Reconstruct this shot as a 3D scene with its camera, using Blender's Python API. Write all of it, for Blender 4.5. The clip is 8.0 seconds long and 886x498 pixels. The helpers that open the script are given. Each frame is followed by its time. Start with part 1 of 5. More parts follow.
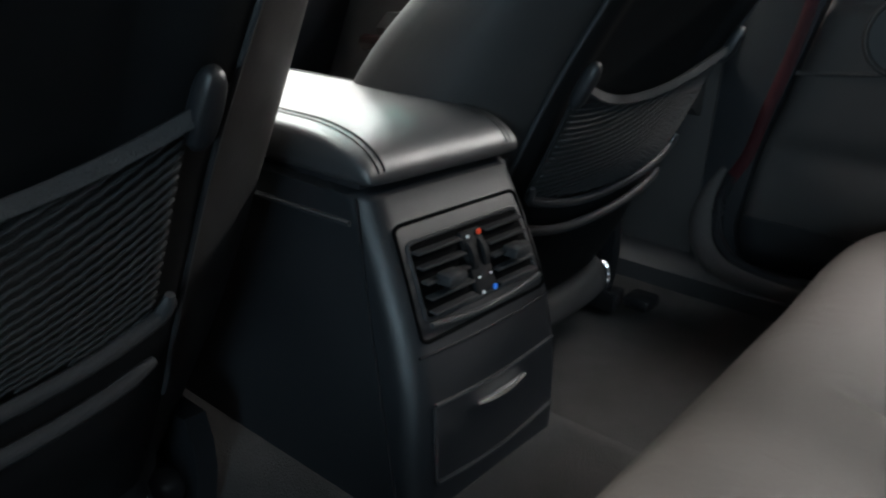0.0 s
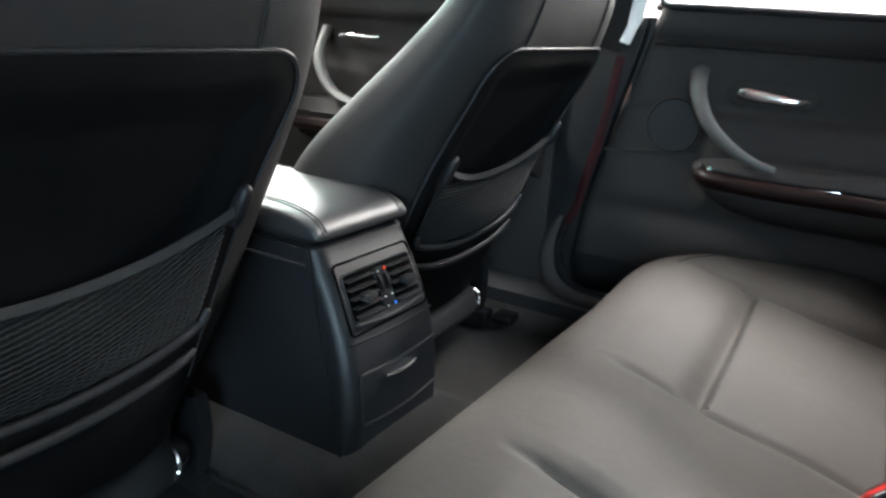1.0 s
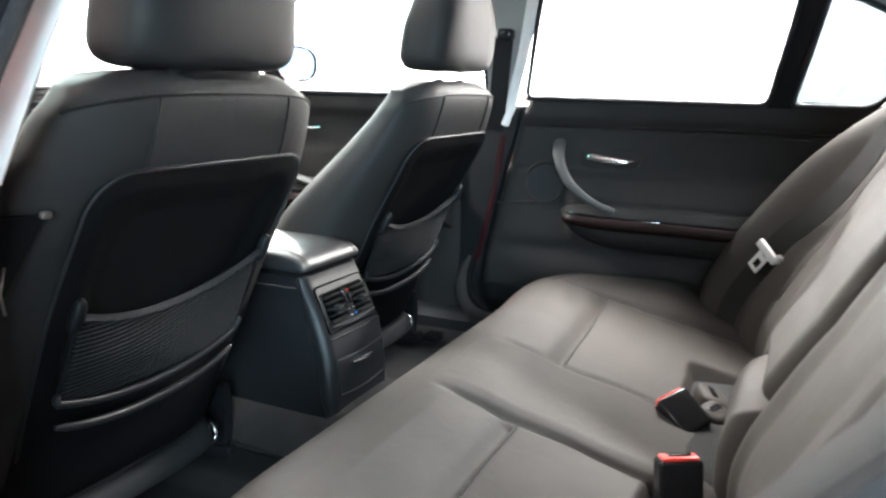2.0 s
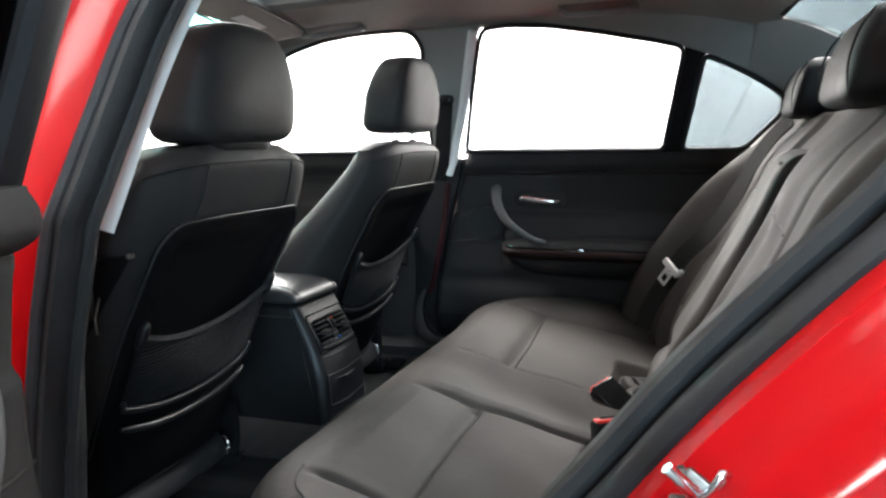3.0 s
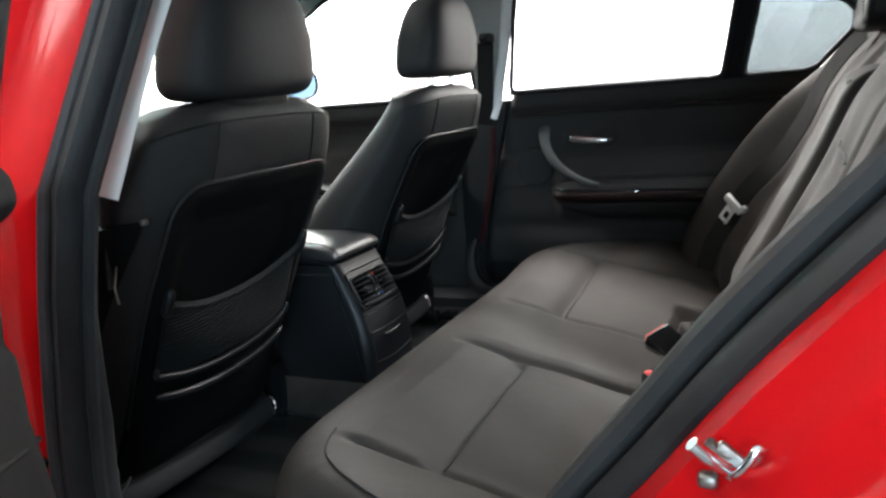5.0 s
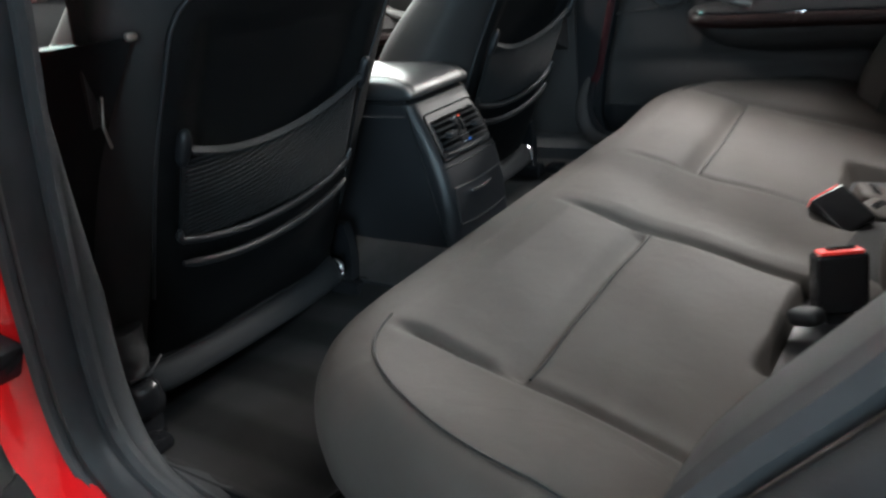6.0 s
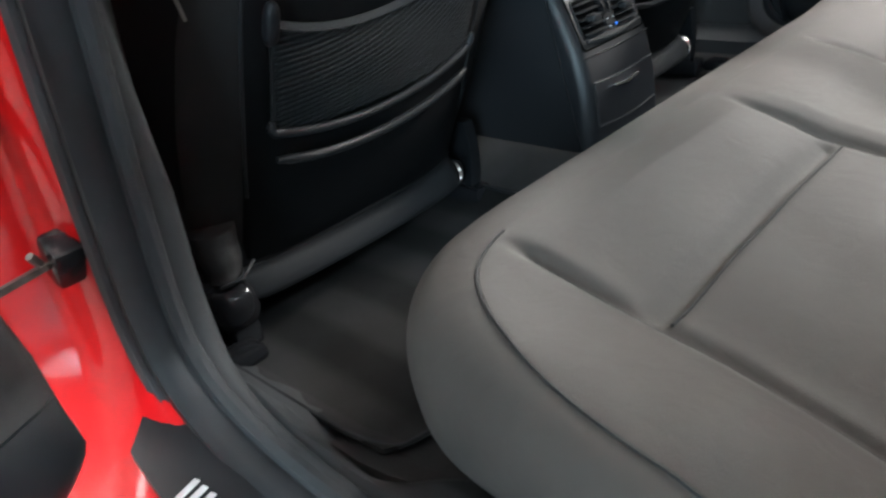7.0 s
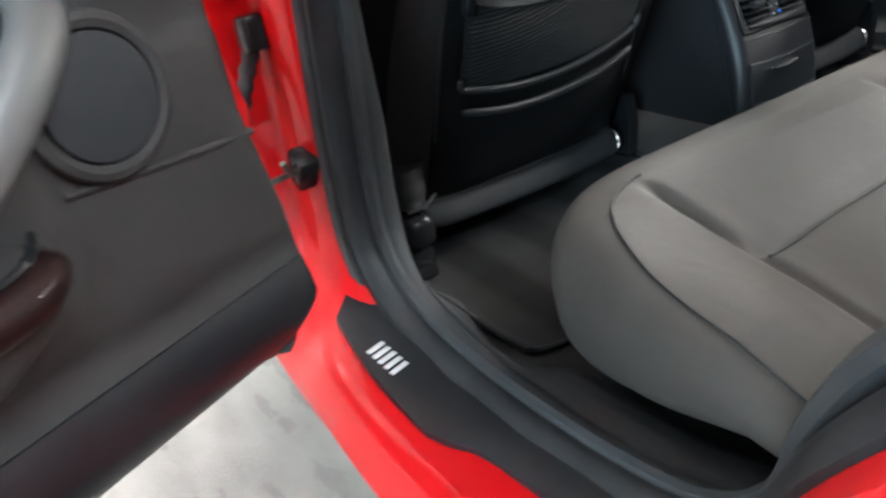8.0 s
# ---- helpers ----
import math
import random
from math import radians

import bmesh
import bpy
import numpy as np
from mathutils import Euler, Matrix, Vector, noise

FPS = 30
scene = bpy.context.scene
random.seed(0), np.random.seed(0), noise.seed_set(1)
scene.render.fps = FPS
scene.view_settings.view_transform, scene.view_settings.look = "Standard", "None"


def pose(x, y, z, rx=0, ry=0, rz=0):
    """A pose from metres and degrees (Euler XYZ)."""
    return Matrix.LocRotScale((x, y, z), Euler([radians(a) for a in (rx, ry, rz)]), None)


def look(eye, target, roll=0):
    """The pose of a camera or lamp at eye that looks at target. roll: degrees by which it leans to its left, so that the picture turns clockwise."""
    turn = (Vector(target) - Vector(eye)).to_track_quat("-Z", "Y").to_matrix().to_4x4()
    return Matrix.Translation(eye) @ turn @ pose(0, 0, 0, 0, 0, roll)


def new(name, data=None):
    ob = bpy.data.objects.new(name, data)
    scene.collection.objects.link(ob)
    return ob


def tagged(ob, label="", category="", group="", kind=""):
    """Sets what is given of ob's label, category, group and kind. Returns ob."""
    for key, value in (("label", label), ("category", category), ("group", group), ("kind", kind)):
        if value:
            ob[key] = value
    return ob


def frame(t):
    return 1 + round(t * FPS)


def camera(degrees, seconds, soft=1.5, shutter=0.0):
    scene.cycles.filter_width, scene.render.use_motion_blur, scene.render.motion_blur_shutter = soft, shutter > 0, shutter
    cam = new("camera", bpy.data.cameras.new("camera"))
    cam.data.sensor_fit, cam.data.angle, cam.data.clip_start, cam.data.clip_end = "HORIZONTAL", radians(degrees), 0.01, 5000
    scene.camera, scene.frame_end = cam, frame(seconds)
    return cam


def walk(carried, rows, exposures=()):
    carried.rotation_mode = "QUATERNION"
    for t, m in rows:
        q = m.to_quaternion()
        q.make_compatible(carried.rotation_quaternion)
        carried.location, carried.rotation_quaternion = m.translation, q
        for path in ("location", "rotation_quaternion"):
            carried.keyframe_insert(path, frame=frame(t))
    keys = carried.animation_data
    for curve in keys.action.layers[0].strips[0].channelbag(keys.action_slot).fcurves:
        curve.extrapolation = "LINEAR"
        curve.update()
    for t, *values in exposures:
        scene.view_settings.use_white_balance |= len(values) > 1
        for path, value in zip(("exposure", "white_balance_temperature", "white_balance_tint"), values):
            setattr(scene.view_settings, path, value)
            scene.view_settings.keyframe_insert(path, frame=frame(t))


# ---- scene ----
cam = camera(60.8, 8.0, 2.4, 0.35)
PATH = [
    (0, (0.319, -0.467, 0.848), (-0.854, 0.992, 0.146), 2.9),
    (0.5, (0.413, -0.579, 0.907), (-0.666, 0.966, 0.237), 3.6),
    (1, (0.513, -0.753, 0.961), (-0.463, 0.891, 0.374), 3.6),
    (1.5, (0.649, -0.973, 1.009), (-0.261, 0.734, 0.501), 2.5),
    (2, (0.73, -1.177, 1.024), (-0.099, 0.595, 0.609), 1.1),
    (2.2, (0.761, -1.245, 1.029), (-0.049, 0.543, 0.645), 0.4),
    (3.3, (0.793, -1.536, 1.038), (0.169, 0.347, 0.782), -1.7),
    (3.5, (0.794, -1.553, 1.041), (0.194, 0.339, 0.793), -2.0),
    (4, (0.81, -1.567, 1.052), (0.22, 0.327, 0.797), -2.4),
    (4.2, (0.821, -1.551, 1.059), (0.206, 0.333, 0.789), -2.8),
    (5.3, (0.822, -1.316, 1.004), (0.081, 0.044, 0.605), -5.4),
    (5.5, (0.795, -1.262, 0.988), (0.019, 0.06, 0.53), -5.5),
    (6, (0.714, -1.129, 0.94), (-0.145, 0.079, 0.339), -6.9),
    (6.5, (0.658, -1.036, 0.908), (-0.296, 0.037, 0.202), -8.4),
    (7, (0.642, -1.009, 0.881), (-0.669, 0.179, -0.052), -9.5),
    (7.5, (0.683, -1.046, 0.871), (-0.733, -0.004, -0.081), -9.8),
    (8, (0.793, -1.124, 0.907), (-0.778, -0.274, 0.007), -10.2),
]
EXPOSURES = [(0.0, 0.0), (0.5, 0.3), (1.0, 0.75), (1.5, 1.02), (2.2, 1.12), (3.3, -0.06), (4.2, -0.06), (5.3, -0.04), (6.0, 0.52), (7.0, 0.92), (8.0, 1.02)]
walk(cam, [(t, look(eye, target, roll)) for t, eye, target, roll in PATH], EXPOSURES)

# ---- light: a white showroom with luminous ceiling panels ----
world = bpy.data.worlds.new("world")
world.use_nodes = True
scene.world = world
world.node_tree.nodes["Background"].inputs[0].default_value = (0.9, 0.95, 1.0, 1)
world.node_tree.nodes["Background"].inputs[1].default_value = 0.05


def area(x, y, z, sx, sy, power, target, colour):
    data = bpy.data.lights.new("panel_light", "AREA")
    data.shape, data.size, data.size_y, data.energy = "RECTANGLE", sx, sy, power
    data.color = colour
    ob = new("panel_light", data)
    ob.matrix_world = look((x, y, z), target)
    return ob


CEIL = 3.3
# x, y, power, and the point of the room that each panel faces; the one by the tail is cooler
WARM, COOL = (1.0, 0.978, 0.952), (0.72, 0.89, 1.0)
PANELS = [(-1.6, 2.6, 260, (-1.6, 2.6)), (0.7, 1.75, 420, (0.6, 1.5)), (-2.2, 4.2, 1900, (-2.2, 5.0)), (1.4, 4.2, 1700, (1.4, 5.0)), (-4.6, 4.2, 1500, (-4.8, 5.0)),
          (-1.2, -2.6, 60, (-1.2, -2.6)), (2.9, 0.3, 240, (2.4, 0.3)), (-4.7, 2.4, 1700, (-6.0, 2.5)), (-2.7, 0.5, 420, (-2.2, 0.4))]
for px_, py_, pw_, aim in PANELS:
    area(px_, py_, CEIL - 0.11, 1.8, 1.1, pw_, (aim[0], aim[1] + 0.001, 0.6), COOL if px_ > 2.5 else WARM)
# daylight through the glazed shop front on the near side
FRONT = (2.2, 2.6, 1.5, 1.9)
area(FRONT[0], -4.98, FRONT[2], FRONT[1], FRONT[3], 290, (0.4, -0.6, 0.8), (0.55, 0.82, 1.0))

# ---- materials ----


def material(name, base, rough=0.5, metal=0.0, grain=0.0, scale=400.0, vary=0.15, vscale=8.0, coat=0.0,
             pattern="NOISE", spec=0.22, stretch=(1, 1, 1), depth=0.002, sheen=0.0, wrinkle=0.0):
    """A surface with fine grain relief and a broad, soft variation of tone and gloss."""
    m = bpy.data.materials.new(name)
    m.use_nodes = True
    nt = m.node_tree
    b = nt.nodes["Principled BSDF"]
    b.inputs["Metallic"].default_value = metal
    b.inputs["Coat Weight"].default_value = coat
    b.inputs["Coat Roughness"].default_value = 0.06
    b.inputs["Specular IOR Level"].default_value = spec
    b.inputs["Sheen Weight"].default_value = sheen
    co = nt.nodes.new("ShaderNodeTexCoord")
    mp = nt.nodes.new("ShaderNodeMapping")
    mp.inputs["Scale"].default_value = stretch
    nt.links.new(co.outputs["Object"], mp.inputs["Vector"])
    big = nt.nodes.new("ShaderNodeTexNoise")
    big.inputs["Scale"].default_value = vscale
    big.inputs["Detail"].default_value = 5
    nt.links.new(mp.outputs[0], big.inputs["Vector"])
    ramp = nt.nodes.new("ShaderNodeMapRange")
    ramp.inputs["To Min"].default_value = 1 - vary
    ramp.inputs["To Max"].default_value = 1 + vary
    ramp.inputs["From Min"].default_value = 0.3
    ramp.inputs["From Max"].default_value = 0.7
    nt.links.new(big.outputs[0], ramp.inputs["Value"])
    mul = nt.nodes.new("ShaderNodeVectorMath")
    mul.operation = "SCALE"
    mul.inputs[0].default_value = base
    nt.links.new(ramp.outputs[0], mul.inputs["Scale"])
    nt.links.new(mul.outputs[0], b.inputs["Base Color"])
    rr = nt.nodes.new("ShaderNodeMapRange")
    rr.inputs["From Min"].default_value = 0.3
    rr.inputs["From Max"].default_value = 0.7
    rr.inputs["To Min"].default_value = max(0.02, rough - 0.06)
    rr.inputs["To Max"].default_value = min(1, rough + 0.06)
    nt.links.new(big.outputs[0], rr.inputs["Value"])
    nt.links.new(rr.outputs[0], b.inputs["Roughness"])
    if grain:
        if pattern == "NOISE":
            g = nt.nodes.new("ShaderNodeTexNoise")
            g.inputs["Detail"].default_value = 3
        else:
            g = nt.nodes.new("ShaderNodeTexVoronoi")
        g.inputs["Scale"].default_value = scale
        nt.links.new(mp.outputs[0], g.inputs["Vector"])
        bump = nt.nodes.new("ShaderNodeBump")
        bump.inputs["Strength"].default_value = grain
        bump.inputs["Distance"].default_value = depth
        nt.links.new(g.outputs[0], bump.inputs["Height"])
        nt.links.new(bump.outputs[0], b.inputs["Normal"])
        if wrinkle:
            wn = nt.nodes.new("ShaderNodeTexNoise")
            wn.inputs["Scale"].default_value = 34
            wn.inputs["Detail"].default_value = 4
            wn.inputs["Distortion"].default_value = 0.6
            nt.links.new(mp.outputs[0], wn.inputs["Vector"])
            soft = nt.nodes.new("ShaderNodeBump")
            soft.inputs["Strength"].default_value = wrinkle
            soft.inputs["Distance"].default_value = 0.006
            nt.links.new(wn.outputs[0], soft.inputs["Height"])
            nt.links.new(soft.outputs[0], bump.inputs["Normal"])
    return m


def glass(name, tint, rough=0.0, mix=0.05):
    m = bpy.data.materials.new(name)
    m.use_nodes = True
    nt = m.node_tree
    out = nt.nodes["Material Output"]
    nt.nodes.remove(nt.nodes["Principled BSDF"])
    tr = nt.nodes.new("ShaderNodeBsdfTransparent")
    tr.inputs[0].default_value = (*tint, 1)
    gl = nt.nodes.new("ShaderNodeBsdfGlossy")
    gl.inputs["Roughness"].default_value = rough
    mx = nt.nodes.new("ShaderNodeMixShader")
    mx.inputs[0].default_value = mix
    nt.links.new(tr.outputs[0], mx.inputs[1])
    nt.links.new(gl.outputs[0], mx.inputs[2])
    nt.links.new(mx.outputs[0], out.inputs[0])
    return m


def luminous(name, colour, strength):
    m = bpy.data.materials.new(name)
    m.use_nodes = True
    b = m.node_tree.nodes["Principled BSDF"]
    b.inputs["Base Color"].default_value = (*colour, 1)
    b.inputs["Emission Color"].default_value = (*colour, 1)
    b.inputs["Emission Strength"].default_value = strength
    return m


LEATHER = material("charcoal_leather", (0.0318, 0.0272, 0.0240), 0.68, spec=0.18, wrinkle=0.12, grain=0.22, scale=900, pattern="VORONOI", vary=0.12, vscale=5, depth=0.0006)
SEATLEATHER = material("seat_back_leather", (0.0188, 0.0180, 0.0182), 0.60, spec=0.20, wrinkle=0.09, grain=0.22, scale=900, pattern="VORONOI", vary=0.12, vscale=5, depth=0.0006)
LIDLEATHER = material("armrest_leather", (0.02, 0.02, 0.021), 0.42, spec=0.7, grain=0.2, scale=1000, pattern="VORONOI", vary=0.1, depth=0.0005)
# thread and piping; the groove's shade is darkened into their colour
THREAD = material("shaded_seam_thread", (0.008, 0.0078, 0.0076), 0.6, grain=0.5, scale=600, vary=0.2, vscale=60)
PLASTIC = material("black_plastic", (0.0066, 0.0071, 0.0084), 0.46, spec=0.34, grain=0.25, scale=1400, vary=0.15, depth=0.0004)
SATIN = material("satin_black_plastic", (0.02, 0.02, 0.021), 0.34, grain=0.12, scale=1800, vary=0.12, depth=0.0003)
SHELL = material("seat_shell_plastic", (0.0046, 0.0048, 0.0052), 0.6, spec=0.08, grain=0.3, scale=1300, vary=0.15, depth=0.0004)
GREYPLASTIC = material("grey_plastic", (0.018, 0.0187, 0.02), 0.45, grain=0.25, scale=1400, vary=0.12, depth=0.0004)
DOORTRIM = material("door_trim_vinyl", (0.0256, 0.0230, 0.0225), 0.70, spec=0.14, grain=0.3, scale=1100, pattern="VORONOI", vary=0.12, depth=0.0005)
SEALGREY = material("grey_seal_rubber", (0.034, 0.035, 0.037), 0.62, grain=0.3, scale=700, vary=0.15, vscale=20, depth=0.0005)
FOOTTRIM = material("warm_grey_edge_trim", (0.034, 0.029, 0.028), 0.75, grain=0.4, scale=1300, vary=0.15, depth=0.0005)
RUBBER = material("seal_rubber", (0.0140, 0.0148, 0.0162), 0.5, grain=0.3, scale=500, vary=0.25, vscale=20, depth=0.0006)
FLOCK = material("flocked_seal_trim", (0.0215, 0.0224, 0.0238), 0.7, grain=0.5, scale=1500, vary=0.15, depth=0.0006)
CARPET = material("charcoal_carpet", (0.0190, 0.0184, 0.0184), 0.95, grain=0.9, scale=700, vary=0.3, vscale=30, depth=0.003)
HEADLINER = material("grey_headliner_cloth", (0.22, 0.21, 0.20), 0.92, grain=0.5, scale=1200, vary=0.06, vscale=6, depth=0.0008)
PILLARTRIM = material("light_grey_pillar_trim", (0.60, 0.59, 0.57), 0.7, grain=0.3, scale=1200, vary=0.06, depth=0.0005)
PAINT = material("red_car_paint", (0.44, 0.0048, 0.0068), 0.4, spec=0.04, grain=0.0, vary=0.06, vscale=3, coat=0.45)
PAINT.node_tree.nodes["Principled BSDF"].inputs["Coat Roughness"].default_value = 0.13
CHROME = material("chrome", (0.70, 0.70, 0.71), 0.2, metal=1.0, vary=0.08, vscale=40)
WORNSTEEL = material("worn_dark_steel", (0.11, 0.10, 0.09), 0.5, metal=0.8, vary=0.35, vscale=80, grain=0.3, scale=300, depth=0.0005)
STEEL = material("zinc_steel", (0.3, 0.29, 0.27), 0.42, metal=1.0, vary=0.25, vscale=60, grain=0.2, scale=300, depth=0.0005)
SILVER = material("matt_silver_trim", (0.088, 0.087, 0.085), 0.45, metal=0.3, vary=0.08, vscale=25)
HEM = material("pocket_hem_elastic", (0.019, 0.0192, 0.02), 0.8, grain=0.6, scale=900, vary=0.15, vscale=50)
NETLINER = material("pocket_net_liner", (0.0055, 0.0058, 0.0062), 0.85, grain=0.5, scale=900, vary=0.2, vscale=50)
NET = material("pocket_net_yarn", (0.0125, 0.013, 0.014), 0.8, grain=0.5, scale=900, vary=0.2, vscale=50)
WEB = material("seat_belt_webbing", (0.0105, 0.0098, 0.0095), 0.8, spec=0.15, sheen=0.05, grain=0.7, scale=700, vary=0.12, stretch=(1, 1, 0.2), depth=0.001)
BUCKLERED = material("red_buckle_button", (0.75, 0.035, 0.03), 0.4, vary=0.08)
WHITEPL = material("white_plastic_tongue", (0.6, 0.6, 0.58), 0.45, vary=0.08)
WOOD = material("dark_wood_trim", (0.0085, 0.0027, 0.0024), 0.55, spec=0.12, grain=0.0, vary=0.45, vscale=30, coat=0.08, stretch=(0.25, 1, 2.5))
REDDOT = material("red_print", (0.7, 0.06, 0.02), 0.6)
BLUEDOT = material("blue_print", (0.03, 0.16, 0.6), 0.6)
WHITEDOT = material("white_print", (0.6, 0.6, 0.6), 0.6)
CONCRETE = material("polished_concrete", (0.15, 0.148, 0.14), 0.30, grain=0.5, scale=120, vary=0.26, vscale=5.5, depth=0.002, stretch=(1, 2.6, 1))
# grey chosen to dim bounce light and paint reflections on the near side
WALLGREY = material("dimming_wall_grey", (0.22, 0.22, 0.22), 0.8, grain=0.15, scale=120, vary=0.03, vscale=0.8)
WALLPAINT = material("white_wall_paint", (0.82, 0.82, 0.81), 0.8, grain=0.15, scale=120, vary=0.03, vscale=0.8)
DARKTINT = glass("dark_privacy_glass", (0.035, 0.043, 0.047))
TINT = glass("tinted_glass", (0.215, 0.24, 0.25))
REARTINT = glass("rear_window_glass", (0.14, 0.16, 0.167))
CLEAR = glass("clear_glass", (0.86, 0.9, 0.89))
BAND = glass("cyan_sun_band", (0.32, 0.78, 0.76))
# the blue reflection in the wing mirror is put into this tint
MIRROR = material("mirror_glass", (0.22, 0.40, 0.62), 0.03, metal=1.0, vary=0.02)
LAMPGLOW = luminous("dome_lamp_glow", (1.0, 0.93, 0.88), 6.0)
SKYGLOW = luminous("daylight_beyond", (0.86, 0.95, 1.0), 2.0)
PANELGLOW = luminous("ceiling_panel_glow", (0.97, 0.99, 1.0), 5.0)
# near black for the vent panel's joint and the painted shade behind its slats
VOID = material("gap_black", (0.0015, 0.0015, 0.0016), 0.9, spec=0.02)
BADGE = material("bright_badge", (0.55, 0.55, 0.56), 0.45, metal=0.4, vary=0.1, vscale=60)
REDCORD = material("dark_red_strip", (0.018, 0.0012, 0.0024), 0.7, spec=0.15, grain=0.4, scale=1200, vary=0.3, vscale=15, depth=0.0005)
WHEELBLACK = material("matt_black_switch", (0.006, 0.006, 0.0065), 0.75, spec=0.08, vary=0.1)
BLACK = material("gloss_black", (0.01, 0.01, 0.011), 0.18, vary=0.1)

# ---- mesh tools ----


def catmull(pts, n=8, closed=False):
    pts = [Vector(p) for p in pts]
    k = len(pts)
    out = []
    for i in range(k if closed else k - 1):
        if closed:
            a, b, c, d = (pts[(i + j) % k] for j in (-1, 0, 1, 2))
        else:
            b, c = pts[i], pts[i + 1]
            a = pts[i - 1] if i else b * 2 - c
            d = pts[i + 2] if i + 2 < k else c * 2 - b
        for j in range(n):
            t = j / n
            out.append(0.5 * (2 * b + (c - a) * t + (2 * a - 5 * b + 4 * c - d) * t * t + (3 * b - a - 3 * c + d) * t ** 3))
    if not closed:
        out.append(pts[-1])
    return out


def interp(table, x):
    xs, ys = zip(*table)
    return float(np.interp(x, xs, ys))


def smooth(table, x):
    """Interpolates with soft bends: the mean over a small window."""
    xs = [p[0] for p in table]
    w = 0.04 * abs(xs[-1] - xs[0])
    return sum(interp(table, x + w * k) for k in (-1.5, -1, -0.5, 0, 0.5, 1, 1.5)) / 7


def join(*pieces):
    verts, faces = [], []
    for v, f in pieces:
        o = len(verts)
        verts += [tuple(p) for p in v]
        faces += [tuple(i + o for i in q) for q in f]
    return verts, faces


def moved(piece, m):
    return [tuple(m @ Vector(p)) for p in piece[0]], piece[1]


def loft(rings, cap=True, closed=True):
    n = len(rings[0])
    verts = [tuple(p) for r in rings for p in r]
    faces = []
    for i in range(len(rings) - 1):
        for j in range(n if closed else n - 1):
            a, b = i * n + j, i * n + (j + 1) % n
            faces.append((a, b, b + n, a + n))
    if cap and closed:
        faces.append(tuple(range(n))[::-1])
        faces.append(tuple(range((len(rings) - 1) * n, len(rings) * n)))
    return verts, faces


def tube(path, r, n=8, closed=False, up=(0, 0, 1), flat=1.0):
    """A round or flattened bar along a path; r may be a number or one for each point."""
    path = [Vector(p) for p in path]
    up = Vector(up)
    k = len(path)
    rings = []
    for i, p in enumerate(path):
        if closed:
            d = path[(i + 1) % k] - path[i - 1]
        else:
            d = path[min(i + 1, k - 1)] - path[max(i - 1, 0)]
        d.normalize()
        s = d.cross(up)
        s = s.normalized() if s.length > 1e-5 else Vector((1, 0, 0))
        u = s.cross(d)
        rad = r[i] if isinstance(r, (list, tuple)) else r
        rings.append([p + s * (rad * math.cos(2 * math.pi * j / n)) + u * (rad * flat * math.sin(2 * math.pi * j / n)) for j in range(n)])
    if closed:
        rings.append(rings[0])
        v, f = loft(rings, cap=False)
        return v, f
    return loft(rings)


def ribbon(path, normals, width, thick):
    """A flat band with a thickness along a path; normals: one vector or one for each point."""
    path = [Vector(p) for p in path]
    k = len(path)
    rings = []
    for i, p in enumerate(path):
        d = (path[min(i + 1, k - 1)] - path[max(i - 1, 0)]).normalized()
        nn = Vector(normals[i] if isinstance(normals, list) else normals)
        s = d.cross(nn).normalized() * (width / 2)
        h = s.cross(d).normalized() * (thick / 2)
        rings.append([p - s - h, p + s - h, p + s * 1.02, p + s + h, p - s + h, p - s * 1.02])
    return loft(rings)


def round_poly(pts, r, n=4):
    """A closed polygon whose corners are rounded by r; 2D or 3D points."""
    pts = [Vector(p) for p in pts]
    out = []
    for i, p in enumerate(pts):
        a, b = pts[i - 1] - p, pts[(i + 1) % len(pts)] - p
        ra, rb = min(r, a.length * 0.45), min(r, b.length * 0.45)
        p0, p2 = p + a.normalized() * ra, p + b.normalized() * rb
        for k in range(n + 1):
            t = k / n
            out.append(p0 * (1 - t) ** 2 + p * (2 * t * (1 - t)) + p2 * t * t)
    return out


def box(c, s, bevel=0.0, seg=2):
    bm = bmesh.new()
    bmesh.ops.create_cube(bm, size=1)
    for v in bm.verts:
        v.co = Vector((c[0] + v.co.x * s[0], c[1] + v.co.y * s[1], c[2] + v.co.z * s[2]))
    if bevel:
        bmesh.ops.bevel(bm, geom=list(bm.edges), offset=min(bevel, min(s) * 0.49), segments=seg, affect="EDGES", profile=0.5)
    bm.verts.index_update()
    out = [tuple(v.co) for v in bm.verts], [tuple(v.index for v in f.verts) for f in bm.faces]
    bm.free()
    return out


def clamp(a):
    return max(0.0, min(1.0, a))


def sgnpow(a, e):
    return math.copysign(abs(a) ** e, a)


def pillow(c, s, e1=0.4, e2=0.4, nu=28, nv=18, shape=None):
    """A rounded, cushion-like block (superellipsoid); shape may displace each unit point."""
    rings = []
    for i in range(nv + 1):
        v = -math.pi / 2 + math.pi * i / nv
        ring = []
        for j in range(nu):
            u = 2 * math.pi * j / nu
            p = Vector((sgnpow(math.cos(v), e1) * sgnpow(math.cos(u), e2), sgnpow(math.cos(v), e1) * sgnpow(math.sin(u), e2), sgnpow(math.sin(v), e1)))
            if shape:
                p = shape(p)
            ring.append((c[0] + p.x * s[0] / 2, c[1] + p.y * s[1] / 2, c[2] + p.z * s[2] / 2))
        rings.append(ring)
    return loft(rings, cap=False)


def sheet(fn, nu, nv):
    verts = [tuple(fn(i / nu, j / nv)) for i in range(nu + 1) for j in range(nv + 1)]
    w = nv + 1
    return verts, [(i * w + j, i * w + j + 1, (i + 1) * w + j + 1, (i + 1) * w + j) for i in range(nu) for j in range(nv)]


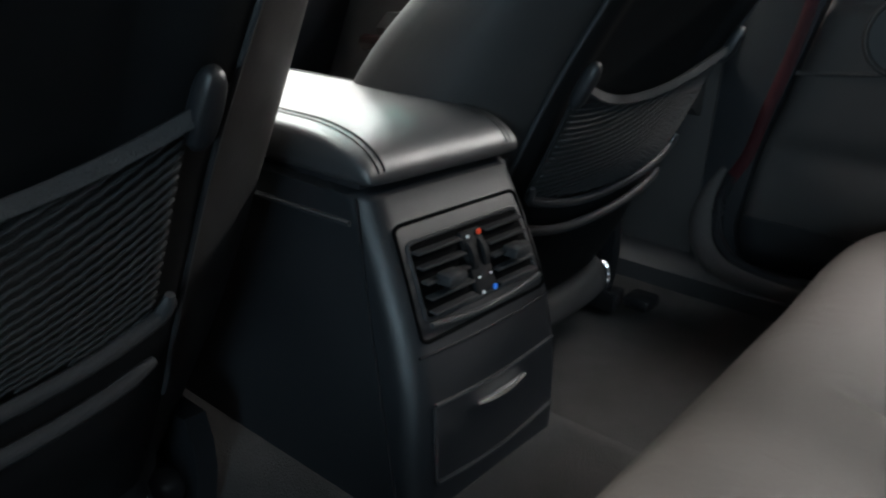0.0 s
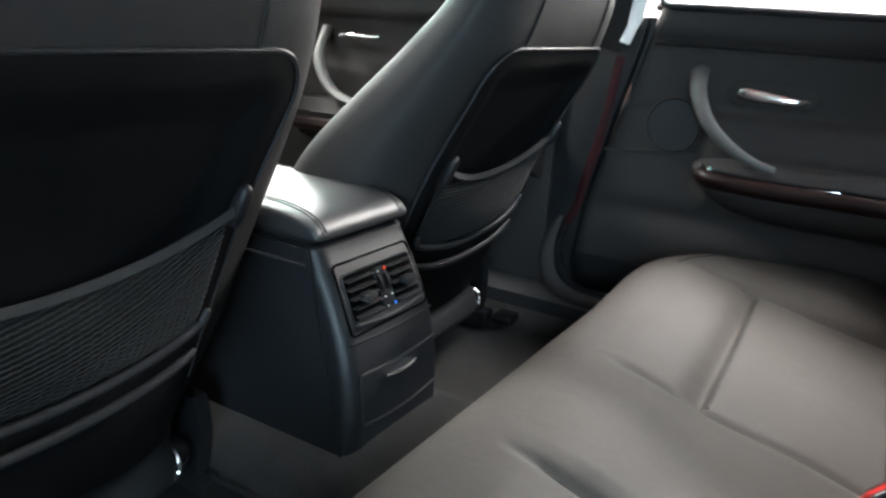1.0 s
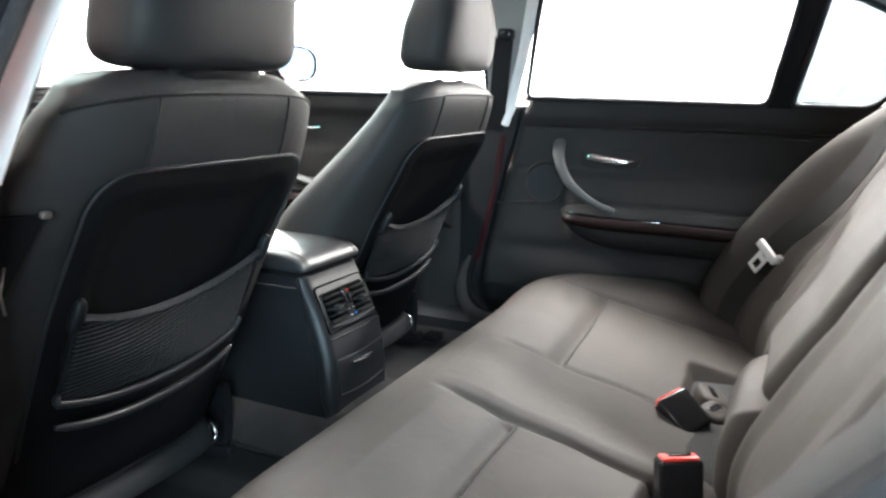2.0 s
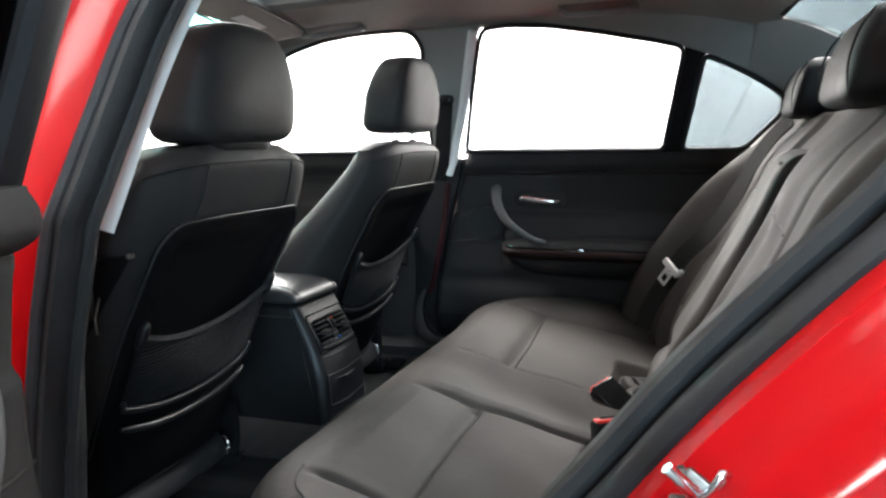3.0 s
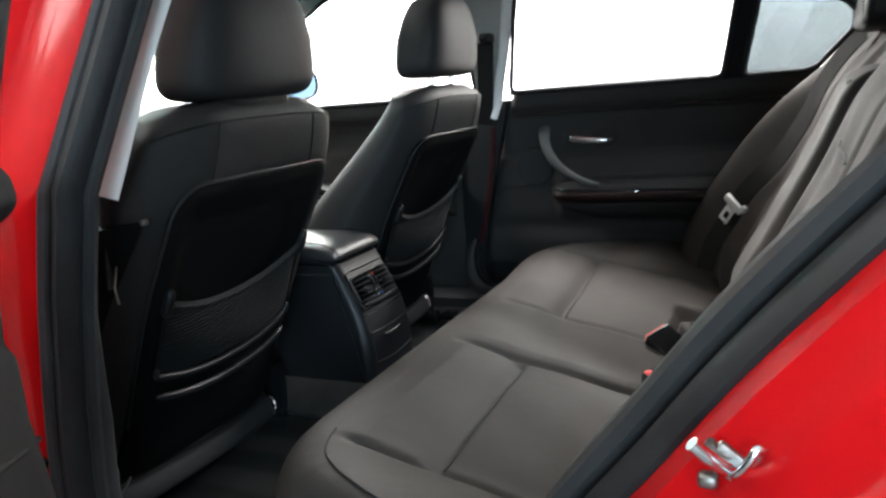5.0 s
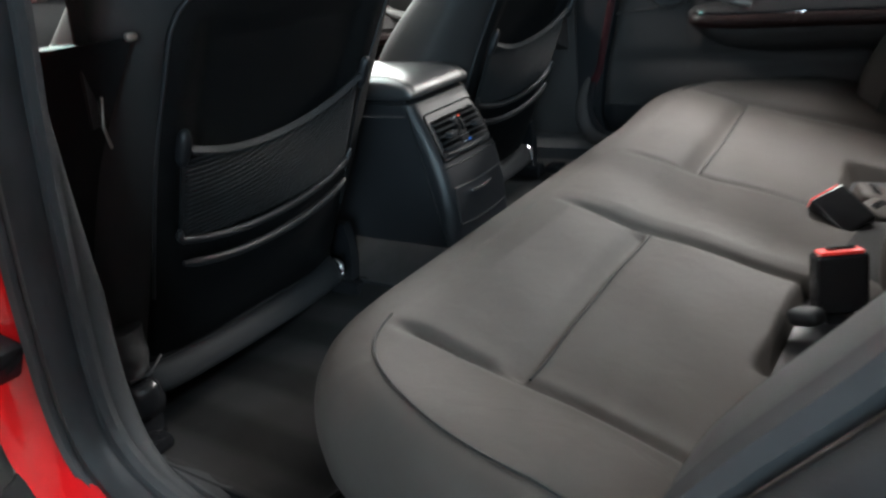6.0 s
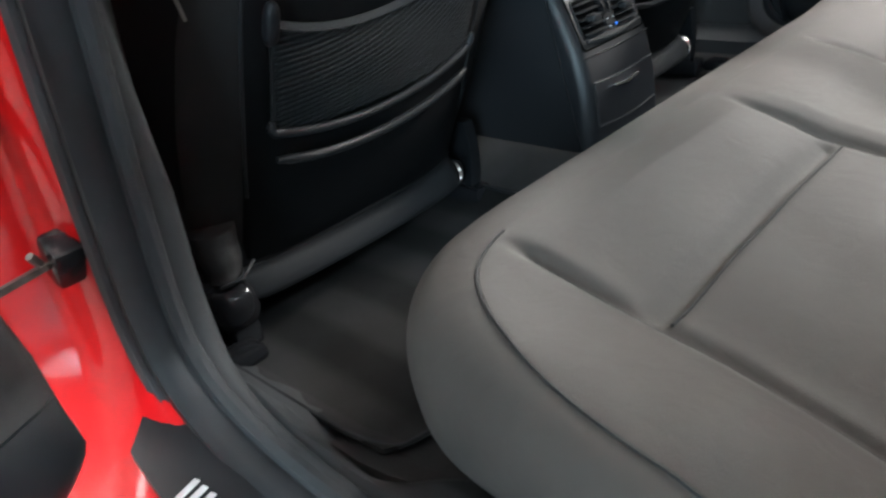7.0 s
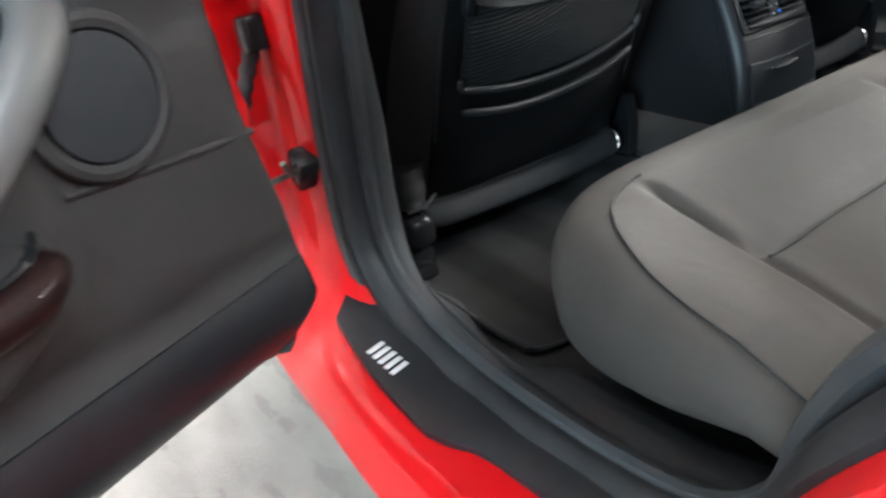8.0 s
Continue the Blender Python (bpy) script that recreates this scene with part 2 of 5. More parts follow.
def slab(fn, nu, nv, off):
    """A curved sheet with a thickness: off is the step to its back, a vector."""
    v, f = sheet(fn, nu, nv)
    off = Vector(off)
    n = len(v)
    back = [tuple(Vector(p) + off) for p in v]
    faces = list(f) + [tuple(i + n for i in q[::-1]) for q in f]
    w = nv + 1
    rim = [i * w for i in range(nu + 1)] + [nu * w + j for j in range(1, nv + 1)] + [i * w + nv for i in range(nu - 1, -1, -1)] + [j for j in range(nv - 1, 0, -1)]
    k = len(rim)
    faces += [(rim[i], rim[(i + 1) % k], rim[(i + 1) % k] + n, rim[i] + n) for i in range(k)]
    return v + back, faces


def rounded(w, h, r, n=5, cx=0.0, cy=0.0):
    out = []
    for sx, sy, a0 in ((1, 1, 0), (-1, 1, 90), (-1, -1, 180), (1, -1, 270)):
        for i in range(n + 1):
            a = radians(a0 + 90 * i / n)
            out.append((cx + sx * (w / 2 - r) + r * math.cos(a), cy + sy * (h / 2 - r) + r * math.sin(a)))
    return out


def data_of(name, piece, mat, angle=38):
    me = bpy.data.meshes.new(name)
    me.from_pydata([tuple(p) for p in piece[0]], [], piece[1])
    bm = bmesh.new()
    bm.from_mesh(me)
    bmesh.ops.recalc_face_normals(bm, faces=bm.faces)
    bm.to_mesh(me)
    bm.free()
    me.polygons.foreach_set("use_smooth", [True] * len(me.polygons))
    me.set_sharp_from_angle(angle=radians(angle))
    me.materials.append(mat)
    return me


def part(name, piece, mat, parent=None, label="", angle=38):
    ob = new(name, data_of(name, piece, mat, angle))
    if parent:
        ob.parent = parent
    if label:
        ob["label"] = label
    return ob


def thing(name, label, category, group="", kind="", at=None):
    ob = new(name)
    ob.empty_display_size = 0.05
    if at is not None:
        ob.matrix_world = at
    return tagged(ob, label, category, group, kind)


def solid(name, piece, mat, label="", category="", group="", kind="", angle=38):
    return tagged(part(name, piece, mat, angle=angle), label, category, group, kind)

# ---- the showroom round the car ----
RX0, RX1, RY0, RY1 = -6.0, 6.0, -5.0, 5.0
solid("ground", box((0, 0, -0.05), (RX1 - RX0 + 0.4, RY1 - RY0 + 0.4, 0.1)), CONCRETE, "polished light grey concrete showroom floor", "floor", kind="structure")
# far walls white; the others greyed so less light comes back from them
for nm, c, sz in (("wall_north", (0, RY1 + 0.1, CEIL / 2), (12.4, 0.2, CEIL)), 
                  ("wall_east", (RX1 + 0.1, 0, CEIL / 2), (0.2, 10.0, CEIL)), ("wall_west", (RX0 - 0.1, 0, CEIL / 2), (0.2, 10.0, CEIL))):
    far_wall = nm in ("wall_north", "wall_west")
    solid(nm, box(c, sz), WALLPAINT if far_wall else WALLGREY, "plain white painted showroom wall" if far_wall else "plain showroom wall, made grey to dim its bounce light", "wall", kind="structure")
fx0, fx1 = FRONT[0] - FRONT[1] / 2, FRONT[0] + FRONT[1] / 2
fz0, fz1 = FRONT[2] - FRONT[3] / 2, FRONT[2] + FRONT[3] / 2
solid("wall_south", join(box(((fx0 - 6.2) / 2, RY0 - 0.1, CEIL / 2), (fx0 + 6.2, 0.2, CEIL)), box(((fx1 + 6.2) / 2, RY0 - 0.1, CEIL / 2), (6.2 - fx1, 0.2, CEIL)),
                         box((FRONT[0], RY0 - 0.1, fz0 / 2), (FRONT[1], 0.2, fz0)), box((FRONT[0], RY0 - 0.1, (fz1 + CEIL) / 2), (FRONT[1], 0.2, CEIL - fz1))), WALLGREY, "unseen showroom wall with a shop window, made grey to dim reflections", "wall", kind="structure")
shop = thing("window_4", "wide glazed shop front full of pale daylight", "window", kind="structure")
for c, sz in (((fx0, 0, FRONT[2]), (0.06, 0.1, FRONT[3])), ((fx1, 0, FRONT[2]), (0.06, 0.1, FRONT[3])), ((FRONT[0], 0, FRONT[2]), (0.05, 0.08, FRONT[3] - 0.06)), ((FRONT[0], 0, fz0), (FRONT[1] + 0.06, 0.1, 0.06)), ((FRONT[0], 0, fz1), (FRONT[1] + 0.06, 0.1, 0.06))):
    part("window_bar", box((c[0], RY0 - 0.06, c[2]), sz, 0.008), SILVER, shop)
solid("backdrop", box((FRONT[0], RY0 - 0.24, FRONT[2]), (FRONT[1] + 0.2, 0.02, FRONT[3] + 0.2)), SKYGLOW, "pale bright daylight beyond the shop window", "backdrop", kind="structure")
solid("ceiling", box((0, 0, CEIL + 0.06), (12.4, 10.4, 0.12)), WALLPAINT, "plain white showroom ceiling", "ceiling", kind="structure")
for px_, py_, pw_, aim in PANELS:
    lamp = thing("ceiling_light", "flat white luminous ceiling panel in a thin frame", "ceiling light", "showroom ceiling lights")
    part("lamp_frame", join(box((px_ - 0.93, py_, CEIL - 0.05), (0.05, 1.2, 0.1)), box((px_ + 0.93, py_, CEIL - 0.05), (0.05, 1.2, 0.1)),
                            box((px_, py_ - 0.58, CEIL - 0.05), (1.81, 0.04, 0.1)), box((px_, py_ + 0.58, CEIL - 0.05), (1.81, 0.04, 0.1))), SILVER, lamp)
    part("diffuser", box((px_, py_, CEIL - 0.06), (1.8, 1.1, 0.02)), PANELGLOW, lamp)

# ---- the car's shell ----
YC = -0.025


def tumble(z):
    return 0.42 * max(0.0, z - 0.95)


# outline of the near rear door opening, in the side plane: x to the tail, z up
OPENING = catmull([(0.006, 0, 0.525), (0.015, 0, 0.65), (0.048, 0, 0.82), (0.083, 0, 0.95), (0.108, 0, 1.08), (0.134, 0, 1.20), (0.185, 0, 1.285),
                   (0.36, 0, 1.315), (0.60, 0, 1.285), (0.78, 0, 1.24), (0.925, 0, 1.20), (1.0, 0, 1.145), (1.01, 0, 1.07), (0.957, 0, 0.99),
                   (0.88, 0, 0.91), (0.79, 0, 0.81), (0.72, 0, 0.72), (0.66, 0, 0.645), (0.615, 0, 0.575), (0.58, 0, 0.50), (0.53, 0, 0.45),
                   (0.45, 0, 0.425), (0.33, 0, 0.412), (0.2, 0, 0.412), (0.105, 0, 0.428), (0.038, 0, 0.462)], 6, True)
NO = len(OPENING)


def outward(i):
    d = OPENING[(i + 1) % NO] - OPENING[i - 1]
    n = Vector((-d.z, 0, d.x)).normalized()
    return n


def zone(i):
    """Shares of pillar, roof, tail and sill at a point of the opening."""
    n, p = outward(i), OPENING[i]
    b, c = max(0.0, -n.x), max(0.0, n.x)
    t, s = max(0.0, n.z) if p.z > 0.9 else 0.0, max(0.0, -n.z)
    if p.x > 0.5 and p.z < 1.1:
        c, s = (1.0, 0.0) if p.x > 0.6 else (max(0, (p.x - 0.5) / 0.1), 1 - max(0, (p.x - 0.5) / 0.1))
        t = 0.0
    w = b * b + c * c + t * t + s * s
    return b * b / w, t * t / w, c * c / w, s * s / w


# steps outward from the opening's edge and depth to the side, for pillar, roof, tail and sill
JAMB_B = [(0.0, 0.81), (0.008, 0.826), (0.03, 0.837), (0.06, 0.845), (0.085, 0.845), (0.098, 0.855), (0.112, 0.89), (0.15, 0.915), (0.30, 0.92)]
JAMB_T = [(0.0, 0.80), (0.006, 0.82), (0.03, 0.83), (0.04, 0.84), (0.05, 0.845), (0.055, 0.85), (0.06, 0.845), (0.07, 0.83), (0.09, 0.78)]
JAMB_C = [(0.0, 0.80), (0.003, 0.845), (0.007, 0.882), (0.028, 0.893), (0.038, 0.922), (0.052, 0.930), (0.064, 0.936), (0.074, 0.958), (0.35, 0.955)]
JAMB_S = [(0.0, 0.80), (0.004, 0.835), (0.006, 0.868), (0.010, 0.900), (0.0145, 0.919), (0.020, 0.925), (0.072, 0.941), (0.080, 0.934), (0.20, 0.90)]


def jamb_point(i, k):
    w = zone(i)
    d = sum(a * q[k][0] for a, q in zip(w, (JAMB_B, JAMB_T, JAMB_C, JAMB_S)))
    y = sum(a * q[k][1] for a, q in zip(w, (JAMB_B, JAMB_T, JAMB_C, JAMB_S)))
    p = OPENING[i] + outward(i) * d
    return Vector((p.x, -(y - tumble(p.z)), p.z))


def tail_share(i):
    """How far a point of the opening belongs to the slanting tail side, where the seals are widest."""
    return zone(i)[2] * max(0.0, min(1.0, (OPENING[i].z - 0.50) / 0.12)) * max(0.0, min(1.0, (1.12 - OPENING[i].z) / 0.10))


def ring_at(d, y, dd=0.0, dy=0.0):
    """The opening's outline moved outward by d, at depth y; dd and dy are added on the tail side."""
    out = []
    for i in range(NO):
        c = tail_share(i)
        p = OPENING[i] + outward(i) * (d + dd * c)
        y_ = y + dy * c
        out.append(Vector((p.x, -(y_ - tumble(p.z)), p.z)))
    return out


car = thing("car", "glossy red sedan with one rear door wide open", "car")
part("door_aperture", loft([[jamb_point(i, k) for i in range(NO)] for k in range(9)], cap=False), PAINT, car, "glossy red painted door jamb", 48)
part("door_seal", tube(ring_at(0.0, 0.805, 0.004, 0.010), [0.017 + 0.005 * tail_share(i) for i in range(NO)], 10, True, (0, 1, 0), 1.25), RUBBER, car, "black rubber bulb door seal")
part("seal_roll", tube(ring_at(-0.014, 0.788, -0.012, 0.0), [0.0085 + 0.006 * tail_share(i) for i in range(NO)], 8, True, (0, 1, 0), 1.2), FLOCK, car, "dark flocked inner seal roll")
part("seal_lip", tube(ring_at(0.013, 0.822, 0.007, 0.026), [0.009 + 0.004 * tail_share(i) for i in range(NO)], 8, True, (0, 1, 0), 1.4), SEALGREY, car, "thin grey rubber seal lip")
TRIM_B = [(-0.002, 0.80), (-0.005, 0.797), (-0.007, 0.792), (-0.006, 0.786), (0.0, 0.783), (0.004, 0.785), (0.004, 0.792)]
TRIM_C = [(-0.008, 0.788), (-0.011, 0.797), (-0.016, 0.79), (-0.020, 0.765), (-0.020, 0.72), (-0.005, 0.70), (-0.005, 0.77)]
TRIM_S = [(-0.004, 0.795), (-0.010, 0.787), (-0.010, 0.777), (-0.004, 0.771), (0.006, 0.767), (0.014, 0.765), (0.010, 0.79)]


def trim_ring(k):
    out = []
    for i in range(NO):
        b_, t_, c_, s_ = zone(i)
        hi = c_ * max(0.0, min(1.0, (OPENING[i].z - 0.88) / 0.10))
        b_, c_ = b_ + hi, c_ - hi
        d = (b_ + t_) * TRIM_B[k][0] + c_ * TRIM_C[k][0] + s_ * TRIM_S[k][0]
        y = (b_ + t_) * TRIM_B[k][1] + c_ * TRIM_C[k][1] + s_ * TRIM_S[k][1]
        p = OPENING[i] + outward(i) * (d - 0.015 * tail_share(i))
        out.append(Vector((p.x, -(y - tumble(p.z)), p.z)))
    return out


part("seal_trim", loft([trim_ring(k) for k in range(7)], cap=False), FLOCK, car, "dark grey flocked edge trim")


def foot_sweep(k):
    """The inner lining that sweeps from the pillar's foot into the sill."""
    out = []
    for i in range(NO):
        p0 = OPENING[i]
        if p0.z > 0.90 or p0.x > 0.56:
            continue
        w = min(1.0, (0.90 - p0.z) / 0.25) * min(1.0, max(0.0, (0.60 - p0.x) / 0.12))
        d, y = ((-0.004, 0.792), (-0.009, 0.789), (-0.013, 0.781), (-0.014, 0.770), (-0.012, 0.760), (-0.006, 0.752), (0.008, 0.748))[k]
        p = p0 + outward(i) * (-0.004 + (d + 0.004) * w)
        w *= 1 - 0.5 * zone(i)[3]
        out.append((math.atan2(p0.z - 0.62, p0.x - 0.35), Vector((p.x, -(0.792 + (y - 0.792) * (0.35 + 0.65 * w) - tumble(p.z)), p.z))))
    turn = [((a - 2.2) % (2 * math.pi), v) for a, v in out]
    return [v for a, v in sorted(turn, key=lambda q: q[0])]


part("sill_sweep", loft([foot_sweep(k) for k in range(7)], cap=False, closed=False), FLOCK, car, "dark grey lining of the pillar foot and sill", 60)

# outer skin beyond the jamb: rear quarter, roof, far side
part("roof_skin", join(slab(lambda u, v: (-0.49 + 0.10 * u, -0.62 + 1.24 * v, 1.435 - 0.07 * abs(2 * v - 1) ** 3 + 0.01 * u), 8, 12, (0, 0, -0.012)),
          slab(lambda u, v: (0.30 + 0.58 * u, -0.62 + 1.24 * v, 1.465 - 0.07 * abs(2 * v - 1) ** 3 - 0.06 * u * u), 10, 12, (0, 0, -0.012)),
          slab(lambda u, v: (-0.40 + 0.70 * u, 0.42 + 0.20 * v, 1.45 - 0.07 * (0.6 + 0.4 * v) ** 3), 6, 6, (0, 0, -0.012)),
          slab(lambda u, v: (-0.40 + 0.70 * u, -0.44 - 0.18 * v, 1.45 - 0.07 * (0.6 + 0.4 * v) ** 3), 6, 6, (0, 0, -0.012))), PAINT, car)
part("rear_deck", slab(lambda u, v: (1.62 + 0.45 * u, -0.80 + 1.60 * v, 1.03 - 0.03 * u - 0.03 * (2 * v - 1) ** 2), 6, 10, (0, 0, -0.015)), PAINT, car)
part("front_wing", slab(lambda u, v: (-1.25 + 0.05 * u, -0.86 + 1.72 * v, 0.35 + 0.6 * u), 4, 8, (-0.02, 0, 0)), PLASTIC, car, "dark bulkhead behind the dashboard")
for sy in (-1, 1):
    part("front_door_skin", slab(lambda u, v: (-1.22 + 1.10 * u, sy * (0.925 - 0.03 * (2 * v - 1) ** 2), 0.28 + 0.69 * v), 6, 8, (0, -sy * 0.02, 0)), PAINT, car)
part("front_door_lining", slab(lambda u, v: (-1.2 + 1.13 * u, -0.80 + 0.02 * math.sin(3 * v), 0.33 + 0.65 * v), 6, 8, (0, -0.02, 0)), SHELL, car, "black lining of the near front door")
part("quarter_skin", slab(lambda u, v: (0.95 + 1.1 * u, 0.945 - 0.05 * (2 * v - 1) ** 2 - 0.03 * u, 0.30 + 0.72 * v), 6, 8, (0, -0.02, 0)), PAINT, car)
part("tail_panel", slab(lambda u, v: (2.04 + 0.03 * math.sin(3 * v), -0.86 + 1.72 * u, 0.32 + 0.68 * v), 8, 6, (-0.02, 0, 0)), PAINT, car)
part("bench_box", box((0.50, YC, 0.40), (0.42, 1.14, 0.12), 0.02), PLASTIC, car, "black seat base box")
part("far_jamb", slab(lambda u, v: (-0.25 + 0.32 * u, 0.775, 0.30 + 0.57 * v), 4, 6, (0, 0.02, 0)), PAINT, car, "red painted far pillar")
# a flat dark red strip along the line between far pillar and door
part("pillar_red_strip", tube(catmull([(-0.060, 0.699, 0.55), (-0.036, 0.698, 0.597), (-0.020, 0.698, 0.67), (-0.004, 0.698, 0.74), (0.009, 0.698, 0.81), (0.016, 0.698, 0.873), (0.021, 0.699, 0.91)], 6), 0.009, 8, up=(0, 1, 0), flat=0.3), REDCORD, car, "dark red strip along the far pillar's edge")
part("far_quarter", slab(lambda u, v: (interp([(0.40, 0.54), (0.65, 0.70), (0.80, 0.81), (1.0, 0.95)], 0.38 + 0.64 * v) - 0.02 + 0.5 * u, 0.705 - 0.01 * u, 0.38 + 0.64 * v), 8, 12, (0, 0.03, 0)), PLASTIC, car, "dark inner quarter trim")
part("far_sill", box((0.35, 0.85, 0.325), (1.2, 0.14, 0.15), 0.03), PAINT, car, "red painted far sill")
part("underbody", box((0.35, 0, 0.285), (3.2, 1.72, 0.05), 0.01), PLASTIC, car)
for sy in (-1, 1):
    wheel = part("wheel", moved(tube([(0, -0.1, 0), (0, 0.1, 0)], 0.31, 28), Matrix.Translation((1.62, sy * 0.76, 0.31))), RUBBER, car)
    part("rim", moved(tube([(0, -0.105, 0), (0, 0.105, 0)], 0.2, 20), Matrix.Translation((1.62, sy * 0.76, 0.31))), SILVER, wheel)

# sill step plate on the near side
plate = thing("sill_plate", "black plastic door sill step plate with a small silver badge", "sill plate")


def sill_z(x):
    return interp([(-0.05, 0.480), (-0.02, 0.470), (0.03, 0.449), (0.09, 0.430), (0.2, 0.413), (0.33, 0.414), (0.45, 0.428), (0.53, 0.452), (0.6, 0.50)], x)


def plate_grid(u, v):
    x0 = -0.022 + 0.058 * v ** 0.8
    x = x0 + (0.563 - x0) * u
    y0 = -0.816
    y1 = -interp([(0.0, 0.868), (0.04, 0.876), (0.13, 0.884), (0.245, 0.885), (0.278, 0.876), (0.30, 0.865), (0.33, 0.859), (0.56, 0.850)], x)
    y = y0 + (y1 - y0) * v
    return x, y, sill_z(x) + 0.005 - 0.22 * (v ** 3) * 0.03


part("step_plate", slab(plate_grid, 40, 8, (0, 0, -0.01)), PLASTIC, plate)
for k in range(5):
    part("badge_bar", moved(box((0, 0, 0), (0.007, 0.024, 0.002), 0.0008), Matrix.Translation((0.108 + 0.0135 * k, -0.862, sill_z(0.12) + 0.0062)) @ Matrix.Rotation(0.25, 4, "Z")), BADGE, plate, "small silver badge letter bar")

# striker, check strap, hinge and plug on the jamb
striker = thing("door_striker", "chrome door latch striker bolted to the red jamb", "striker")
part("striker_plate", moved(box((0, 0, 0), (0.034, 0.008, 0.020), 0.003), Matrix.Translation((0.786, -0.897, 0.764)) @ Matrix.Rotation(radians(38), 4, "Y")), STEEL, striker)
part("striker_pin", tube([(0.785, -0.898, 0.764), (0.781, -0.914, 0.770), (0.771, -0.922, 0.782), (0.763, -0.925, 0.791)], [0.005, 0.0056, 0.0056, 0.005], 14), CHROME, striker, "thick chrome striker pin")
part("striker_loop", tube(catmull([(0.783, -0.898, 0.762), (0.788, -0.918, 0.768), (0.796, -0.924, 0.780), (0.802, -0.922, 0.790), (0.806, -0.916, 0.786), (0.801, -0.908, 0.774), (0.795, -0.898, 0.764)], 6), 0.0030, 10, up=(0, 1, 0)), CHROME, striker, "chrome striker loop")
part("striker_foot", moved(pillow((0, 0, 0), (0.014, 0.012, 0.011), 0.6, 0.6, 14, 8), Matrix.Translation((0.770, -0.900, 0.753))), STEEL, striker)
for bx, bz in ((0.798, 0.757), (0.772, 0.778)):
    part("bolt", tube([(bx, -0.896, bz), (bx, -0.904, bz)], 0.0045, 6), STEEL, striker)
plug = solid("rubber_plug", moved(pillow((0, 0, 0), (0.015, 0.006, 0.015), 0.5, 1.0, 20, 8), Matrix.Translation((0.915, -0.939, 0.866))), RUBBER, "small round black rubber plug in the red jamb", "plug")
check = part("door_check", moved(box((0, 0, 0), (0.035, 0.03, 0.045), 0.006), Matrix.Translation((-0.028, -0.845, 0.615)) @ Matrix.Rotation(0.5, 4, "Y")), BLACK, car, "black door check box on the red pillar")
part("strap_bar", ribbon([(-0.034, -0.855, 0.612), (-0.048, -0.885, 0.603), (-0.060, -0.915, 0.594)], (0, 0.3, 1), 0.012, 0.006), WORNSTEEL, check, "worn steel check strap")
part("strap_bracket", moved(box((0, 0, 0), (0.014, 0.024, 0.050), 0.003), Matrix.Translation((-0.064, -0.918, 0.575)) @ Matrix.Rotation(0.35, 4, "Y")), WORNSTEEL, check, "worn steel bracket")
part("strap_pin", tube([(-0.022, -0.866, 0.62), (-0.018, -0.872, 0.632)], 0.004, 8), WORNSTEEL, check)
boot = part("cable_boot", tube([(-0.05 - 0.002 * math.sin(k * 0.6), -0.86 - 0.004 * k, 0.76 - 0.008 * k) for k in range(16)], [0.008 + 0.0025 * (k % 2) for k in range(16)], 10), RUBBER, car, "ribbed black rubber cable boot")
part("boot_socket", box((-0.05, -0.857, 0.775), (0.03, 0.03, 0.04), 0.006), BLACK, boot)
hinge = part("door_hinge", box((-0.055, -0.862, 0.84), (0.02, 0.05, 0.05), 0.005), PAINT, car, "painted steel door hinge")
part("hinge_bolt", tube([(-0.042, -0.862, 0.84), (-0.035, -0.862, 0.84)], 0.011, 6), STEEL, hinge)

# ---- floor ----


def floor_z(x, y):
    hump = math.exp(-((y / 0.165) ** 6))
    z = 0.335 + 0.112 * hump
    z += 0.06 * max(0.0, min(1.0, (x - 0.16) / 0.12)) * 0.6
    edge = max(0.0, abs(y - YC) - 0.64)
    return z + min(0.11, 0.6 * edge)


solid("floor", slab(lambda u, v: (-1.15 + 1.85 * u, -0.715 + 1.42 * v, floor_z(-1.15 + 1.85 * u, -0.715 + 1.42 * v)), 40, 60, (0, 0, -0.02)), CARPET,
      "charcoal carpet over a raised centre tunnel", "floor", kind="structure", angle=60)


PILE = material("brushed_pile", (0.0120, 0.0114, 0.0112), 0.95, grain=0.9, scale=700, vary=0.2, vscale=25, depth=0.003)
nt_ = PILE.node_tree
band_ = nt_.nodes.new("ShaderNodeTexWave")
band_.bands_direction = "Y"
band_.inputs["Phase Offset"].default_value = 3.1
band_.inputs["Scale"].default_value = 2.4
band_.inputs["Distortion"].default_value = 0.9
band_.inputs["Detail"].default_value = 2
nt_.links.new(nt_.nodes["Texture Coordinate"].outputs["Object"], band_.inputs["Vector"])
tone_ = nt_.nodes.new("ShaderNodeMapRange")
tone_.inputs["From Min"].default_value, tone_.inputs["From Max"].default_value = 0.25, 0.75
tone_.inputs["To Min"].default_value, tone_.inputs["To Max"].default_value = 0.50, 1.60
nt_.links.new(band_.outputs[1], tone_.inputs["Value"])
scale_ = nt_.nodes.new("ShaderNodeVectorMath")
scale_.operation = "SCALE"
base_ = nt_.nodes["Principled BSDF"].inputs["Base Color"]
nt_.links.new(base_.links[0].from_socket, scale_.inputs[0])
nt_.links.new(tone_.outputs[0], scale_.inputs["Scale"])
nt_.links.new(scale_.outputs[0], base_)


def mat_piece(yc):
    def f(u, v):
        a, b = 2 * u - 1, 2 * v - 1
        x = -0.10 + 0.26 * a * (1 - 0.06 * b ** 4)
        y = yc + 0.262 * b * (1 - 0.05 * a ** 6)
        return x, y, floor_z(x, y) + 0.012 + 0.003 * math.sin(x * 70) * 0.3
    return slab(f, 24, 18, (0, 0, -0.008))


